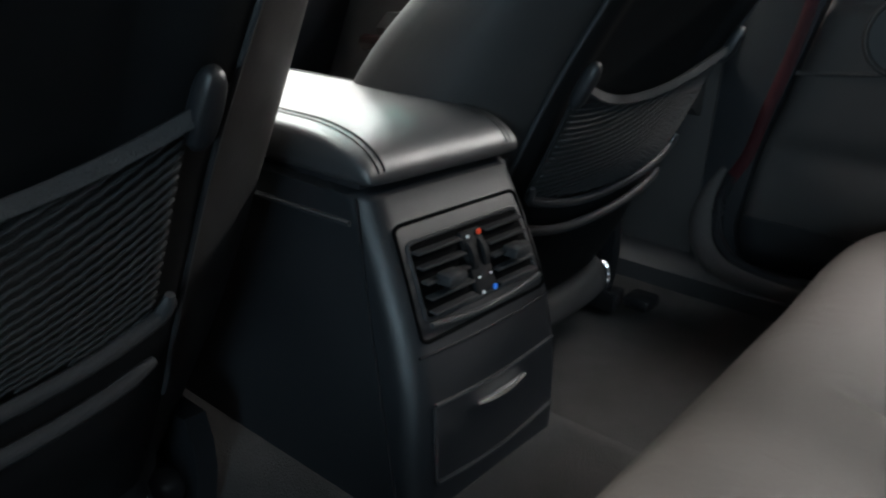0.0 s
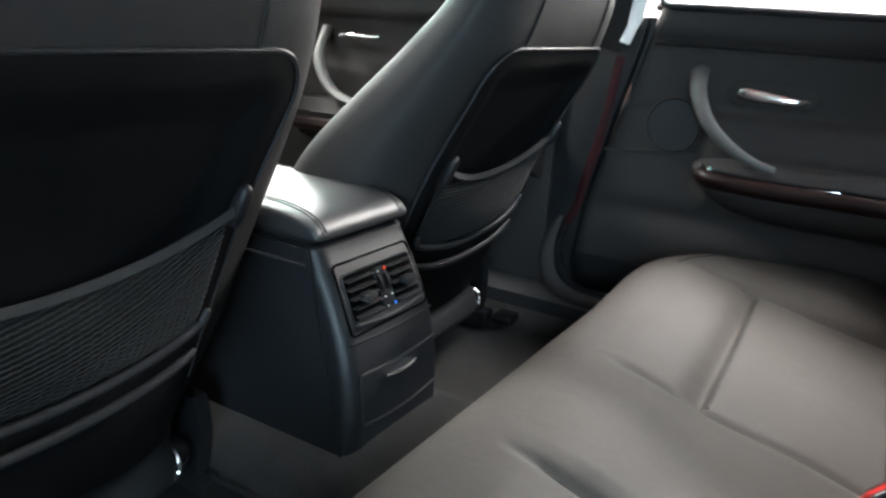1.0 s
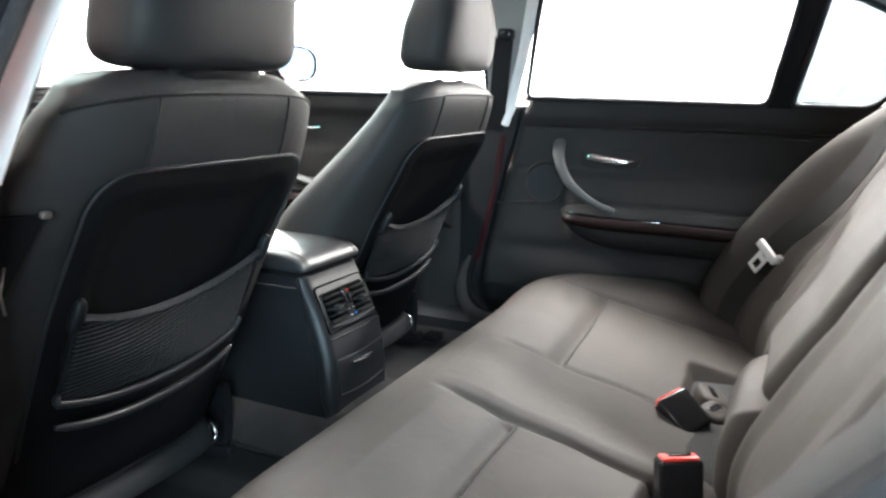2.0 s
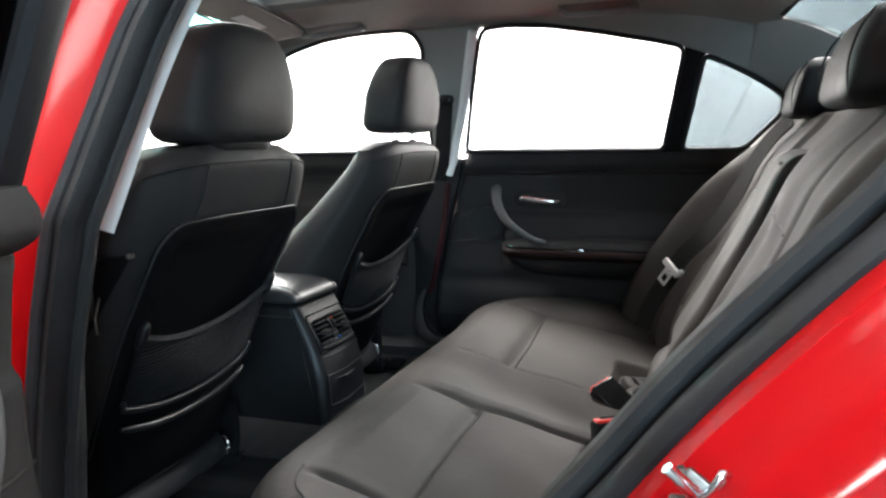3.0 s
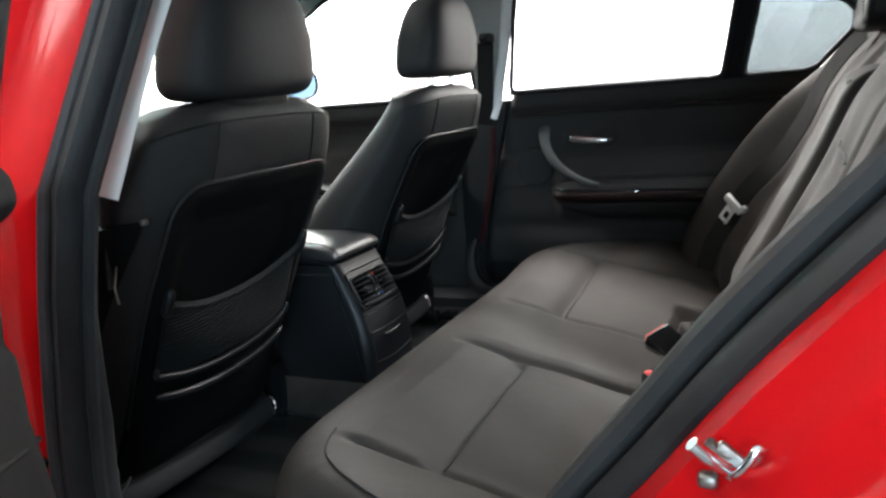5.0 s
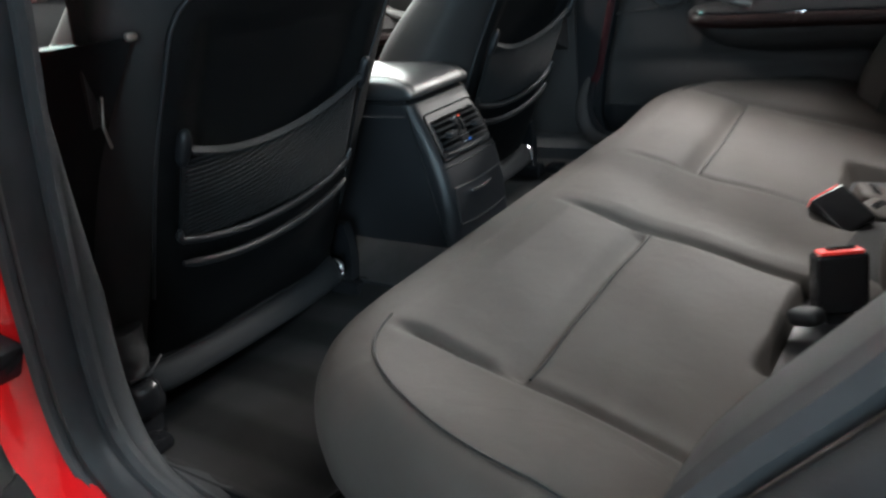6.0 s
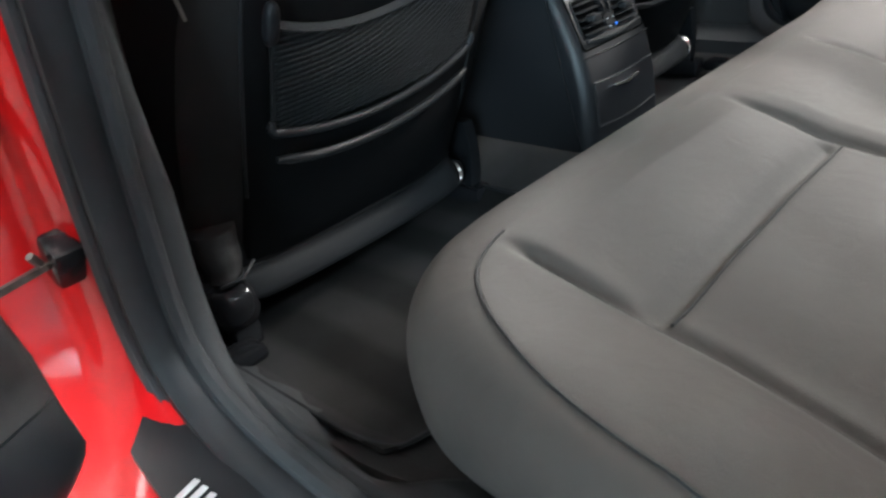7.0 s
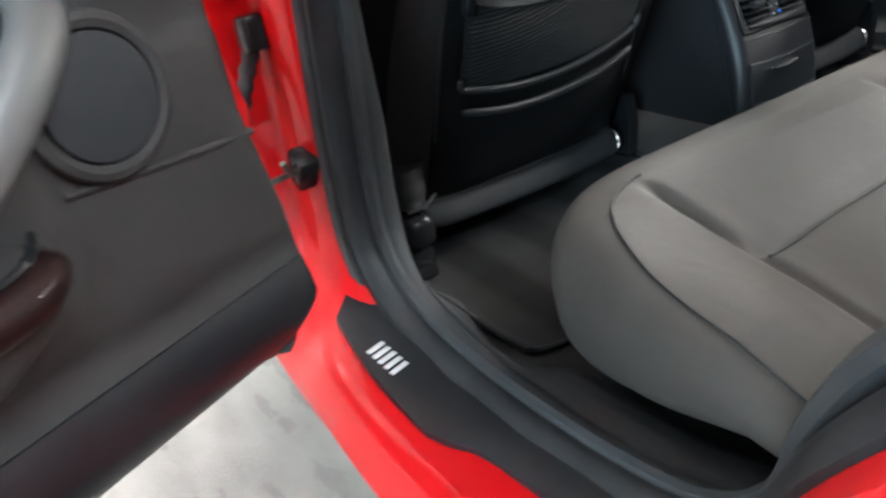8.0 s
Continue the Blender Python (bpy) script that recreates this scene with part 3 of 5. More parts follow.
MATY = -0.435
fm = thing("floor_mat", "dark grey ribbed carpet floor mat with a bound edge", "floor mat")
part("mat_carpet", mat_piece(MATY), PILE, fm, "dark pile with lighter brushed bands")
rim = []
for k in range(60):
    a = 2 * math.pi * k / 60
    x = -0.10 + 0.26 * sgnpow(math.cos(a), 0.25)
    y = MATY + 0.262 * sgnpow(math.sin(a), 0.25)
    rim.append((x, y, floor_z(x, y) + 0.012))
part("binding", tube(rim, 0.0035, 6, True), RUBBER, fm)

# ---- headliner, pillars and glass ----


def roof_z(x, y):
    return 1.425 - 0.075 * abs((y - YC) / 0.58) ** 2.6 - 0.10 * max(0.0, (x - 0.55) / 0.5) ** 2 - 0.09 * max(0.0, (-0.15 - x) / 0.6) ** 2


def liner(x0, x1, y0, y1, nu, nv):
    return slab(lambda u, v: (x0 + (x1 - x0) * u, y0 + (y1 - y0) * v, roof_z(x0 + (x1 - x0) * u, y0 + (y1 - y0) * v)), nu, nv, (0, 0, 0.012))


SX0, SX1, SY = -0.40, 0.12, 0.31
def rear_liner(u, v):
    y = -0.60 + 1.17 * v
    x = SX1 + (1.002 - 0.045 * ((y - YC) / 0.42) ** 2 - SX1) * u
    return x, y, roof_z(x, y)


solid("headliner", join(liner(-0.49, SX0, -0.60, 0.57, 6, 20), slab(lambda u, v: rear_liner(u, v), 14, 20, (0, 0, 0.012)), liner(SX0, SX1, SY, 0.57, 12, 6), liner(SX0, SX1, -0.60, -SY - 0.02, 12, 6)),
      HEADLINER, "grey cloth headliner with a sunroof opening", "headliner", kind="structure")

sun = thing("sunroof", "open glass sunroof with a dark frame and sliding blind", "sunroof")


def roof_ring(grow, lift, r):
    out = []
    for p, q in rounded(SX1 - SX0 + 2 * grow, 2 * SY + 2 * grow, r, 8):
        x, y = 0.5 * (SX0 + SX1) + p, q
        out.append(Vector((x, y, roof_z(x, y) + lift)))
    return out


part("opening_trim", loft([roof_ring(0.03, -0.003, 0.09), roof_ring(0.022, -0.010, 0.085), roof_ring(0.0, -0.010, 0.07), roof_ring(-0.012, 0.0, 0.06), roof_ring(-0.016, 0.03, 0.055)], cap=False), HEADLINER, sun, "grey padded edge of the opening")
part("inner_frame", loft([roof_ring(-0.014, 0.022, 0.055), roof_ring(-0.045, 0.026, 0.04), roof_ring(-0.045, 0.05, 0.04), roof_ring(-0.012, 0.055, 0.05)], cap=False), BLACK, sun, "black guide frame")
part("blind", slab(lambda u, v: (-0.12 + 0.20 * u, -0.27 + 0.54 * v, 1.443 + 0.004 * math.sin(u * 60)), 30, 4, (0, 0, 0.006)), PLASTIC, sun, "dark pleated blind")
pane = part("pane", box((-0.14, 0, 1.468), (0.54, 0.62, 0.005), 0.001), CLEAR, sun, "clear sunroof glass")
pane.visible_shadow = False


def grab(x, y):
    g = thing("grab_handle", "grey plastic roof grab handle above the window", "grab handle", "roof grab handles")
    z = roof_z(x, y)
    part("recess", slab(lambda u, v: (x - 0.10 + 0.20 * u, y - 0.022 + 0.05 * v, roof_z(x - 0.10 + 0.20 * u, y - 0.022 + 0.05 * v) - 0.004 * min(1.0, 8 * min(u, 1 - u), 4 * min(v, 1 - v))), 20, 8, (0, 0, 0.003)), RECESS, g, "grey mounting recess")
    bar = catmull([(x + dx, y + dy, roof_z(x + dx, y + dy) - dz) for dx, dy, dz in ((-0.088, 0.01, 0.002), (-0.086, -0.004, 0.014), (-0.076, -0.016, 0.022), (-0.04, -0.02, 0.025), (0, -0.021, 0.026), (0.04, -0.02, 0.025), (0.076, -0.016, 0.022), (0.086, -0.004, 0.014), (0.088, 0.01, 0.002))], 6)
    part("grip", tube(bar, 0.0085, 10), GREYTRIM, g)
    for s in (-1, 1):
        part("end_cap", pillow((x + s * 0.09, y + 0.008, roof_z(x + s * 0.09, y + 0.008) - 0.006), (0.026, 0.034, 0.018), 0.6, 0.6, 14, 8), GREYTRIM, g)


RECESS = material("grey_recess_plastic", (0.10, 0.097, 0.094), 0.7, grain=0.25, scale=1300, vary=0.08, depth=0.0004)
GREYTRIM = material("grey_handle_plastic", (0.17, 0.165, 0.16), 0.55, grain=0.25, scale=1300, vary=0.08, depth=0.0004)
grab(0.50, 0.50)
grab(-0.25, 0.50)

dome = thing("dome_light", "lit rear dome light with a clear lens", "dome light")
part("housing", box((0.30, 0.20, roof_z(0.30, 0.2) - 0.008), (0.10, 0.17, 0.02), 0.006), GREYTRIM, dome)
part("lens", box((0.30, 0.22, roof_z(0.30, 0.2) - 0.02), (0.055, 0.075, 0.008), 0.003), LAMPGLOW, dome, "glowing clear lens")
part("switch", box((0.31, 0.145, roof_z(0.30, 0.2) - 0.02), (0.03, 0.03, 0.007), 0.002), GREYTRIM, dome)

visor = thing("sun_visor", "folded grey cloth sun visor", "sun visor")


def visor_pt(u, v, low):
    x, y = -0.482 + 0.155 * u, 0.10 + 0.40 * v
    edge = min(1.0, min(u, 1 - u) * 8, min(v, 1 - v) * 14)
    return x, y, roof_z(x, y) - 0.006 - low * edge ** 0.5


part("visor_body", slab(lambda u, v: visor_pt(u, v, 0.014), 24, 40, (0, 0, 0.006)), HEADLINER, visor)
part("visor_edge", tube([Vector(visor_pt(p * 0.5 + 0.5, q * 0.5 + 0.5, 0.0)) + Vector((0, 0, -0.001)) for p, q in rounded(2, 2, 0.15, 5)], 0.004, 6, True), GREYPLASTIC, visor, "dark sewn edge")
part("visor_label", slab(lambda u, v: Vector(visor_pt(0.35 + 0.25 * u, 0.42 + 0.28 * v, 0.0155)), 3, 3, (0, 0, 0.0006)), WHITEDOT, visor, "pale printed sticker")
part("visor_clip", pillow((-0.475, 0.08, roof_z(-0.475, 0.08) - 0.012), (0.03, 0.035, 0.024), 0.6, 0.6, 12, 8), GREYTRIM, visor)

# windscreen with a tinted top band
screen = thing("windscreen", "raked windscreen with a cyan top band", "windscreen")


def screen_pt(u, v):
    return -0.495 - 0.92 * u, -0.56 - 0.12 * u + (1.12 + 0.24 * u) * v, 1.385 - 0.445 * u - 0.06 * abs(2 * v - 1) ** 2.5


sc = part("pane", slab(lambda u, v: screen_pt(0.13 + 0.87 * u, v), 10, 12, (0, 0, 0.004)), CLEAR, screen)
bd = part("sun_band", slab(lambda u, v: screen_pt(0.13 * u, v), 3, 12, (0, 0, 0.004)), BAND, screen, "cyan tinted glass band")
sc.visible_shadow = bd.visible_shadow = False

# far side above the belt: pillars, cant rail, window frames
BELT = 1.0


def side(x, z, sy=1):
    """A point of the cabin's side, which leans inward above the belt."""
    return Vector((x, sy * (0.695 - 0.40 * max(0.0, z - BELT)), z))


WIN_REAR = [(0.085, 1.005), (0.108, 1.10), (0.134, 1.20), (0.162, 1.30), (0.180, 1.338), (0.25, 1.343), (0.34, 1.338), (0.49, 1.312), (0.64, 1.28), (0.706, 1.262), (0.68, 1.13), (0.652, 1.0), (0.4, 1.002)]
WIN_QUARTER = [(0.70, 1.0), (0.73, 1.13), (0.755, 1.242), (0.86, 1.192), (0.93, 1.148), (0.95, 1.125), (0.945, 1.09), (0.86, 1.0)]
WIN_FRONT = [(-0.02, 1.005), (-0.02, 1.12), (-0.02, 1.23), (-0.003, 1.30), (-0.025, 1.342), (-0.07, 1.352), (-0.17, 1.352), (-0.31, 1.338), (-0.43, 1.31), (-0.62, 1.22), (-0.95, 1.01), (-0.5, 1.008)]


def strip(a, b, n=10, thick=(0, 0.012, 0)):
    """A trim panel between two side outlines, each a list of (x, z)."""
    pa, pb = catmull([side(*p) for p in a], n), catmull([side(*p) for p in b], n)
    m = min(len(pa), len(pb))
    return slab(lambda u, v: pa[round(u * (m - 1))].lerp(pb[round(u * (m - 1))], v), m - 1, 4, thick)


def roofedge(x):
    return (x, 1.37 - 0.10 * max(0.0, (x - 0.55) / 0.5) ** 2 - 0.09 * max(0.0, (-0.15 - x) / 0.6) ** 2 + 0.012)


pillars = thing("side_trim_right", "grey cloth pillar and roof edge trim of the far side", "pillar trim", kind="structure")
part("cant_rail", strip([(-0.95, 1.015), (-0.62, 1.225), (-0.43, 1.312), (-0.17, 1.354), (0.0, 1.345), (0.185, 1.342), (0.49, 1.314), (0.755, 1.246), (0.95, 1.13)],
                        [roofedge(x) for x in (-0.95, -0.62, -0.43, -0.17, 0.0, 0.185, 0.49, 0.755, 1.0)]), HEADLINER, pillars)
part("pillar_upper", strip([(-0.022, 0.96), (-0.022, 1.15), (-0.015, 1.28), (-0.03, 1.375)], [(0.045, 0.96), (0.095, 1.15), (0.135, 1.28), (0.19, 1.375)]), HEADLINER, pillars, "grey upper pillar trim")
part("pillar_edge", tube(catmull([side(x, z) + Vector((0, -0.012, 0)) for x, z in ((0.030, 0.935), (0.045, 0.98), (0.062, 1.04), (0.092, 1.12), (0.130, 1.25), (0.155, 1.335))], 6), 0.015, 8, flat=0.7), PILLARTRIM, pillars, "light grey pillar edge trim")
tail_in = catmull([side(0.865, 0.985), side(0.952, 1.09), side(0.958, 1.13), side(0.93, 1.155), side(0.86, 1.20)], 6)
tail_out = catmull([(1.50, 0.57, 1.02), (1.22, 0.53, 1.168), (1.06, 0.50, 1.246), (0.985, 0.49, 1.282), (0.88, 0.545, 1.330)], 6)
part("tail_pillar", slab(lambda u, v: tail_in[round(u * 24)].lerp(tail_out[round(u * 24)], v), 24, 6, (0, 0.012, 0.008)), HEADLINER, pillars, "grey rear pillar trim")
part("pillar_lower", slab(lambda u, v: (interp([(0.40, -0.026), (0.48, -0.052), (0.60, -0.038), (0.80, 0.012), (0.93, 0.048)], 0.40 + 0.55 * v) - 0.10 + 0.115 * u, 0.70 + 0.02 * (1 - u) ** 2, 0.40 + 0.58 * v), 6, 14, (0, 0.03, 0)), PLASTIC, pillars, "dark lower pillar trim")

part("sill_trim", slab(lambda u, v: (-0.9 + 1.5 * u, 0.665 + 0.10 * v, 0.395 + 0.03 * math.sin(v * 3.1)), 20, 6, (0, 0, -0.03)), GREYPLASTIC, pillars, "grey sill trim")
foot = catmull([(-0.066, 0.699, 0.575), (-0.079, 0.697, 0.54), (-0.086, 0.694, 0.50), (-0.079, 0.690, 0.457), (-0.058, 0.686, 0.430), (-0.028, 0.682, 0.416), (0.03, 0.678, 0.408), (0.12, 0.676, 0.404), (0.25, 0.675, 0.402)], 6)
part("foot_trim", tube(foot, [0.004 + 0.016 * min(1.0, k / 14) for k in range(len(foot))], 10, up=(0, 1, 0), flat=0.5), FOOTTRIM, pillars, "dark grey curved edge trim at the foot of the pillar", 60)
part("foot_seal", tube([p + Vector((0.022, 0.004, 0.014)) for p in foot[4:]], 0.010, 8), BLACK, pillars, "black rubber door seal")
part("pillar_filler", slab(lambda u, v: (interp([(0.86, -0.02), (0.93, 0.0), (1.03, 0.03)], 0.86 + 0.125 * v) + 0.075 * u, 0.728, 0.86 + 0.125 * v), 4, 6, (0, 0.012, 0)), RUBBER, pillars, "black rubber between pillar and door")
belt_anchor = thing("belt_anchor", "black seat belt guide on the pillar", "belt guide")
part("guide", pillow((0.055, 0.60, 1.155), (0.045, 0.035, 0.03), 0.6, 0.6, 14, 8), BLACK, belt_anchor)
part("web", ribbon([(0.05, 0.605, 1.15), (0.02, 0.655, 1.0), (0.0, 0.69, 0.92)], (0.2, -1, 0), 0.045, 0.003), WEB, belt_anchor)


def seal_loop(name, outline, parent, r=0.007, mat=RUBBER):
    return part(name, tube(round_poly([side(*p) + Vector((0, -0.004, 0)) for p in outline], 0.022), r, 8, True, (0, 1, 0)), mat, parent)


for nm, outline in (("window_front", WIN_FRONT), ("window_rear", WIN_REAR), ("window_quarter", WIN_QUARTER)):
    wn = thing("window_1" if nm == "window_front" else "window_2" if nm == "window_rear" else "window_3",
               "side window opening edged with black rubber" if nm != "window_quarter" else "tinted quarter window edged with black rubber", "window", kind="structure")
    seal_loop("window_frame", outline, wn)
    if nm == "window_quarter":
        pts = round_poly([side(*p) + Vector((0, 0.006, 0)) for p in outline], 0.02)
        pn = part("pane", loft([pts, [p + Vector((0, 0.004, 0)) for p in pts]]), TINT, wn, "dark tinted glass")
        pn.visible_shadow = False
        part("divider", strip([(0.650, 0.99), (0.68, 1.13), (0.719, 1.325)], [(0.702, 0.99), (0.732, 1.13), (0.777, 1.320)], 8, (0, 0.02, 0)), BLACK, wn, "black divider bar")

# near side: light pillar trim and roof edge inside the opening
near = thing("side_trim_left", "light grey pillar trim and roof edge of the near side", "pillar trim", kind="structure")
part("pillar_edge", ribbon(catmull([(0.060, -0.736, 0.935), (0.074, -0.722, 0.985), (0.092, -0.696, 1.065), (0.110, -0.668, 1.14), (0.130, -0.640, 1.21), (0.162, -0.615, 1.28), (0.19, -0.60, 1.32)], 6), (0.70, -0.70, 0.1), 0.030, 0.010), PILLARTRIM, near, "light grey upper pillar trim")
part("pillar_upper", slab(lambda u, v: (0.022 + 0.130 * v - 0.09 * u, -0.722 + 0.065 * v + 0.01 * u, 0.93 + 0.36 * v), 4, 8, (0, -0.01, 0)), HEADLINER, near)
part("pillar_lower", slab(lambda u, v: (interp([(0.40, -0.015), (0.50, -0.008), (0.65, 0.006), (0.82, 0.036), (0.94, 0.070)], 0.40 + 0.53 * v) - 0.050 * u ** 1.5, -0.785 + 0.05 * u ** 0.8, 0.40 + 0.53 * v), 6, 10, (-0.01, -0.008, 0)), SHELL, near, "dark lower pillar trim")
part("cant_rail", slab(lambda u, v: (0.20 + 0.75 * u, -0.575 - 0.09 * v - 0.02 * math.sin(3 * v), roof_z(0.2 + 0.75 * u, -0.6) + 0.02 - 0.075 * v - 0.02 * u), 14, 4, (0, -0.01, 0.01)), HEADLINER, near)
part("tail_pillar", slab(lambda u, v: (1.06 + 0.45 * u, -0.64 - 0.05 * (1 - v) + 0.06 * v, 1.02 + (0.26 - 0.14 * u) * v), 6, 6, (0, -0.02, 0)), HEADLINER, near, "grey rear pillar trim")


def sill_band(u, v):
    x = -0.12 + 0.72 * u
    y = -0.765 + 0.115 * v
    w = max(0.0, min(1.0, (x - 0.16) / 0.11))
    w = w * w * (3 - 2 * w)
    steep = interp([(-0.765, -0.020), (-0.758, -0.007), (-0.750, -0.006), (-0.735, -0.030), (-0.718, -0.062), (-0.65, -0.11)], y)
    shelf = interp([(-0.765, -0.020), (-0.760, -0.006), (-0.750, 0.0), (-0.735, -0.001), (-0.71, -0.010), (-0.69, -0.026), (-0.65, -0.060)], y)
    return x, y, min(sill_z(x), 0.445) + steep * (1 - w) + shelf * w


part("sill_trim", slab(sill_band, 40, 24, (0, 0, -0.03)), FLOCK, near, "dark grey sill trim with a long groove beside the seal")
latch_belt = thing("belt_reel_web", "black seat belt web with a chrome end hanging by the pillar", "seat belt")
part("web", ribbon([(0.0, -0.665, 1.05), (-0.015, -0.67, 0.95), (-0.03, -0.675, 0.80)], (1, 0.5, 0), 0.030, 0.003), WEB, latch_belt)
part("tongue_plate", tube([(-0.018, -0.672, 0.83), (-0.026, -0.674, 0.80), (-0.03, -0.668, 0.775)], 0.0018, 8), STEEL, latch_belt)

# rear screen, parcel shelf
rearscreen = thing("rear_window", "blue-grey tinted rear window", "rear window")
rs = part("pane", slab(lambda u, v: (0.82 + 0.78 * u, -0.48 - 0.14 * u + (0.96 + 0.28 * u) * v, 1.428 - 0.37 * u - 0.068 * abs(2 * v - 1) ** 2.4), 10, 16, (0.002, 0, 0.004)), REARTINT, rearscreen, "tinted glass")
rs.visible_shadow = False
solid("parcel_shelf", slab(lambda u, v: (0.98 + 0.66 * u, -0.70 + 1.38 * v, 1.02 + 0.02 * u), 6, 8, (0, 0, -0.02)), CARPET, "black carpeted parcel shelf behind the seat", "parcel shelf")

# ---- dashboard, far mirror ----
dash = thing("dashboard", "black dashboard with round-edged air vents", "dashboard")
part("dash_body", loft([[(-1.22, y, 0.60), (-0.98, y, 0.60), (-0.90, y, 0.80), (-0.91, y, 1.01), (-0.95, y, 1.05), (-1.10, y, 1.062), (-1.30, y, 1.0)] for y in (-0.72, -0.4, 0.0, 0.4, 0.72)]), PLASTIC, dash, angle=50)
for vy, vz in ((-0.62, 0.93), (0.60, 0.93), (-0.115, 0.968), (0.03, 0.968)):
    vent = part("air_vent", box((-0.905, vy, vz), (0.03, 0.13, 0.085), 0.012), BLACK, dash, "black air vent with silver edge")
    part("vent_ring", tube([(-0.888, vy + p, vz + q) for p, q in rounded(0.13, 0.085, 0.02)], 0.005, 6, True, (1, 0, 0)), SILVER, vent)
    for k in range(4):
        part("slat", box((-0.887, vy, vz - 0.027 + 0.018 * k), (0.012, 0.11, 0.003)), SATIN, vent)
ang = [2 * math.pi * k / 32 for k in range(32)]
wing = thing("wing_mirror", "oval black wing mirror outside the far front door", "mirror")
part("shell", moved(pillow((-0.02, 0, 0), (0.08, 0.20, 0.128), 0.7, 0.8, 24, 14), Matrix.Translation((-0.80, 0.90, 1.095)) @ Matrix.Rotation(-0.15, 4, "Z")), BLACK, wing)
part("mirror_glass", moved(loft([[(0.005, 0.088 * sgnpow(math.cos(a), 0.8), 0.053 * sgnpow(math.sin(a), 0.8)) for a in ang], [(0.024, 0.088 * sgnpow(math.cos(a), 0.8), 0.053 * sgnpow(math.sin(a), 0.8)) for a in ang]]), Matrix.Translation((-0.80, 0.90, 1.095)) @ Matrix.Rotation(-0.15, 4, "Z")), MIRROR, wing, "mirror glass tinted blue for its reflection")
part("glass_rim", moved(tube([(0.024, 0.09 * sgnpow(math.cos(a), 0.8), 0.055 * sgnpow(math.sin(a), 0.8)) for a in ang], 0.007, 8, True, (1, 0, 0)), Matrix.Translation((-0.80, 0.90, 1.095)) @ Matrix.Rotation(-0.15, 4, "Z")), BLACK, wing)
part("foot", box((-0.80, 0.82, 1.03), (0.06, 0.08, 0.03), 0.01), BLACK, wing)

# ---- doors ----


def rear_door(sy, label, m=None, glass_up=False):
    """A rear door, built closed; sy is the car's side and m swings it about its hinge."""
    y = 0.735

    def P(x, z, into=0.0):
        return Vector((x, sy * (y - into), z))

    zb = 0.495 if glass_up else 0.405

    def rear_edge(z):
        return interp([(0.40, 0.52), (0.50, 0.585), (0.65, 0.68), (0.80, 0.80), (0.90, 0.88), (1.0, 0.93)], z)

    def front_edge(z):
        if glass_up:
            return interp([(0.40, 0.12), (0.448, 0.11), (0.47, 0.06), (0.50, 0.01), (0.55, -0.03), (0.62, -0.025), (0.75, 0.0), (0.95, 0.0), (0.985, 0.012), (1.0, 0.03)], z)
        return interp([(0.40, -0.02), (0.48, -0.045), (0.60, -0.03), (0.80, 0.02), (1.0, 0.075)], z)

    def relief(x, z):
        """How far the trim stands into the cabin."""
        r = 0.0
        r += (0.052 if glass_up else 0.030) * math.exp(-((z - 0.985) / 0.045) ** 4)
        r -= 0.010 * math.exp(-((z - 0.935) / 0.005) ** 2)
        if 0.82 < z < 0.94:
            r += 0.016 * (z - 0.82) / 0.12
        step = 1 / (1 + math.exp((z - 0.822) / 0.003))
        behind = max(0.0, min(1.0, (x - 0.19) / 0.03))
        r += step * (0.012 + 0.024 * behind * max(0.0, min(1.0, (0.822 - z) / 0.06)) * max(0.0, min(1.0, (z - 0.63) / 0.05)))
        r -= 0.02 * (1 / (1 + math.exp((z - 0.625) / 0.010)))
        r += 0.022 * (1 / (1 + math.exp((z - 0.60) / 0.012)))
        r -= 0.045 * max(0.0, (zb + 0.06 - z) / 0.06) ** 2
        return r

    def trim(u, v):
        z = zb + (1.005 - zb) * v
        x0, x1 = front_edge(z), rear_edge(z)
        x = x0 + (x1 - x0) * u
        edge = min(1.0, u * (x1 - x0) / 0.02) ** 0.5
        return P(x, z, relief(x, z) * edge + 0.012 * edge)

    d = part("car_door", slab(trim, 60, 110, (0, sy * 0.03, 0)), DOORTRIM, car, label, 60)
    if m is not None:
        d.matrix_world = m
    part("lower_panel", slab(lambda u, v: trim(0.02 + 0.96 * u, 0.10 * v / (1.005 - zb)) + Vector((0, -sy * 0.003, 0)), 40, 12, (0, sy * 0.004, 0)), PLASTIC, d, "darker lower door panel", 60)
    top = catmull([P(0.07, 1.003, 0.0), P(0.2, 1.005, 0.0), P(0.5, 1.004, 0.0), P(0.8, 1.0, 0.0), P(0.92, 0.995, 0.0)], 6)
    part("belt_trim", tube(top, 0.020, 10, flat=0.45), PLASTIC, d, "black belt line moulding")
    # armrest with its wood strip
    ax, az = (0.028, 0.012) if glass_up else (0.0, 0.0)
    arm = part("armrest", loft([[P(x, zt + dz * h, into * w) for into, dz in ((0.0, 0.0), (0.055, -0.002), (0.088, -0.010), (0.100, -0.028), (0.103, -0.05), (0.095, -0.075), (0.07, -0.10), (0.035, -0.118), (0.0, -0.125))]
                                for x, zt, h, w in ((0.185 + ax, 0.728, 0.15, 0.35), (0.20 + ax, 0.738, 0.45, 0.72), (0.225 + ax, 0.745, 0.68, 0.9), (0.26 + ax, 0.748, 0.84, 0.98), (0.31 + ax, 0.750, 0.95, 1.0), (0.40, 0.752, 1.0, 1.0), (0.52, 0.752, 1.0, 1.0), (0.60, 0.750, 1.0, 0.98), (0.67, 0.748, 0.95, 0.95))]), DOORTRIM, d, "black padded armrest", 50)
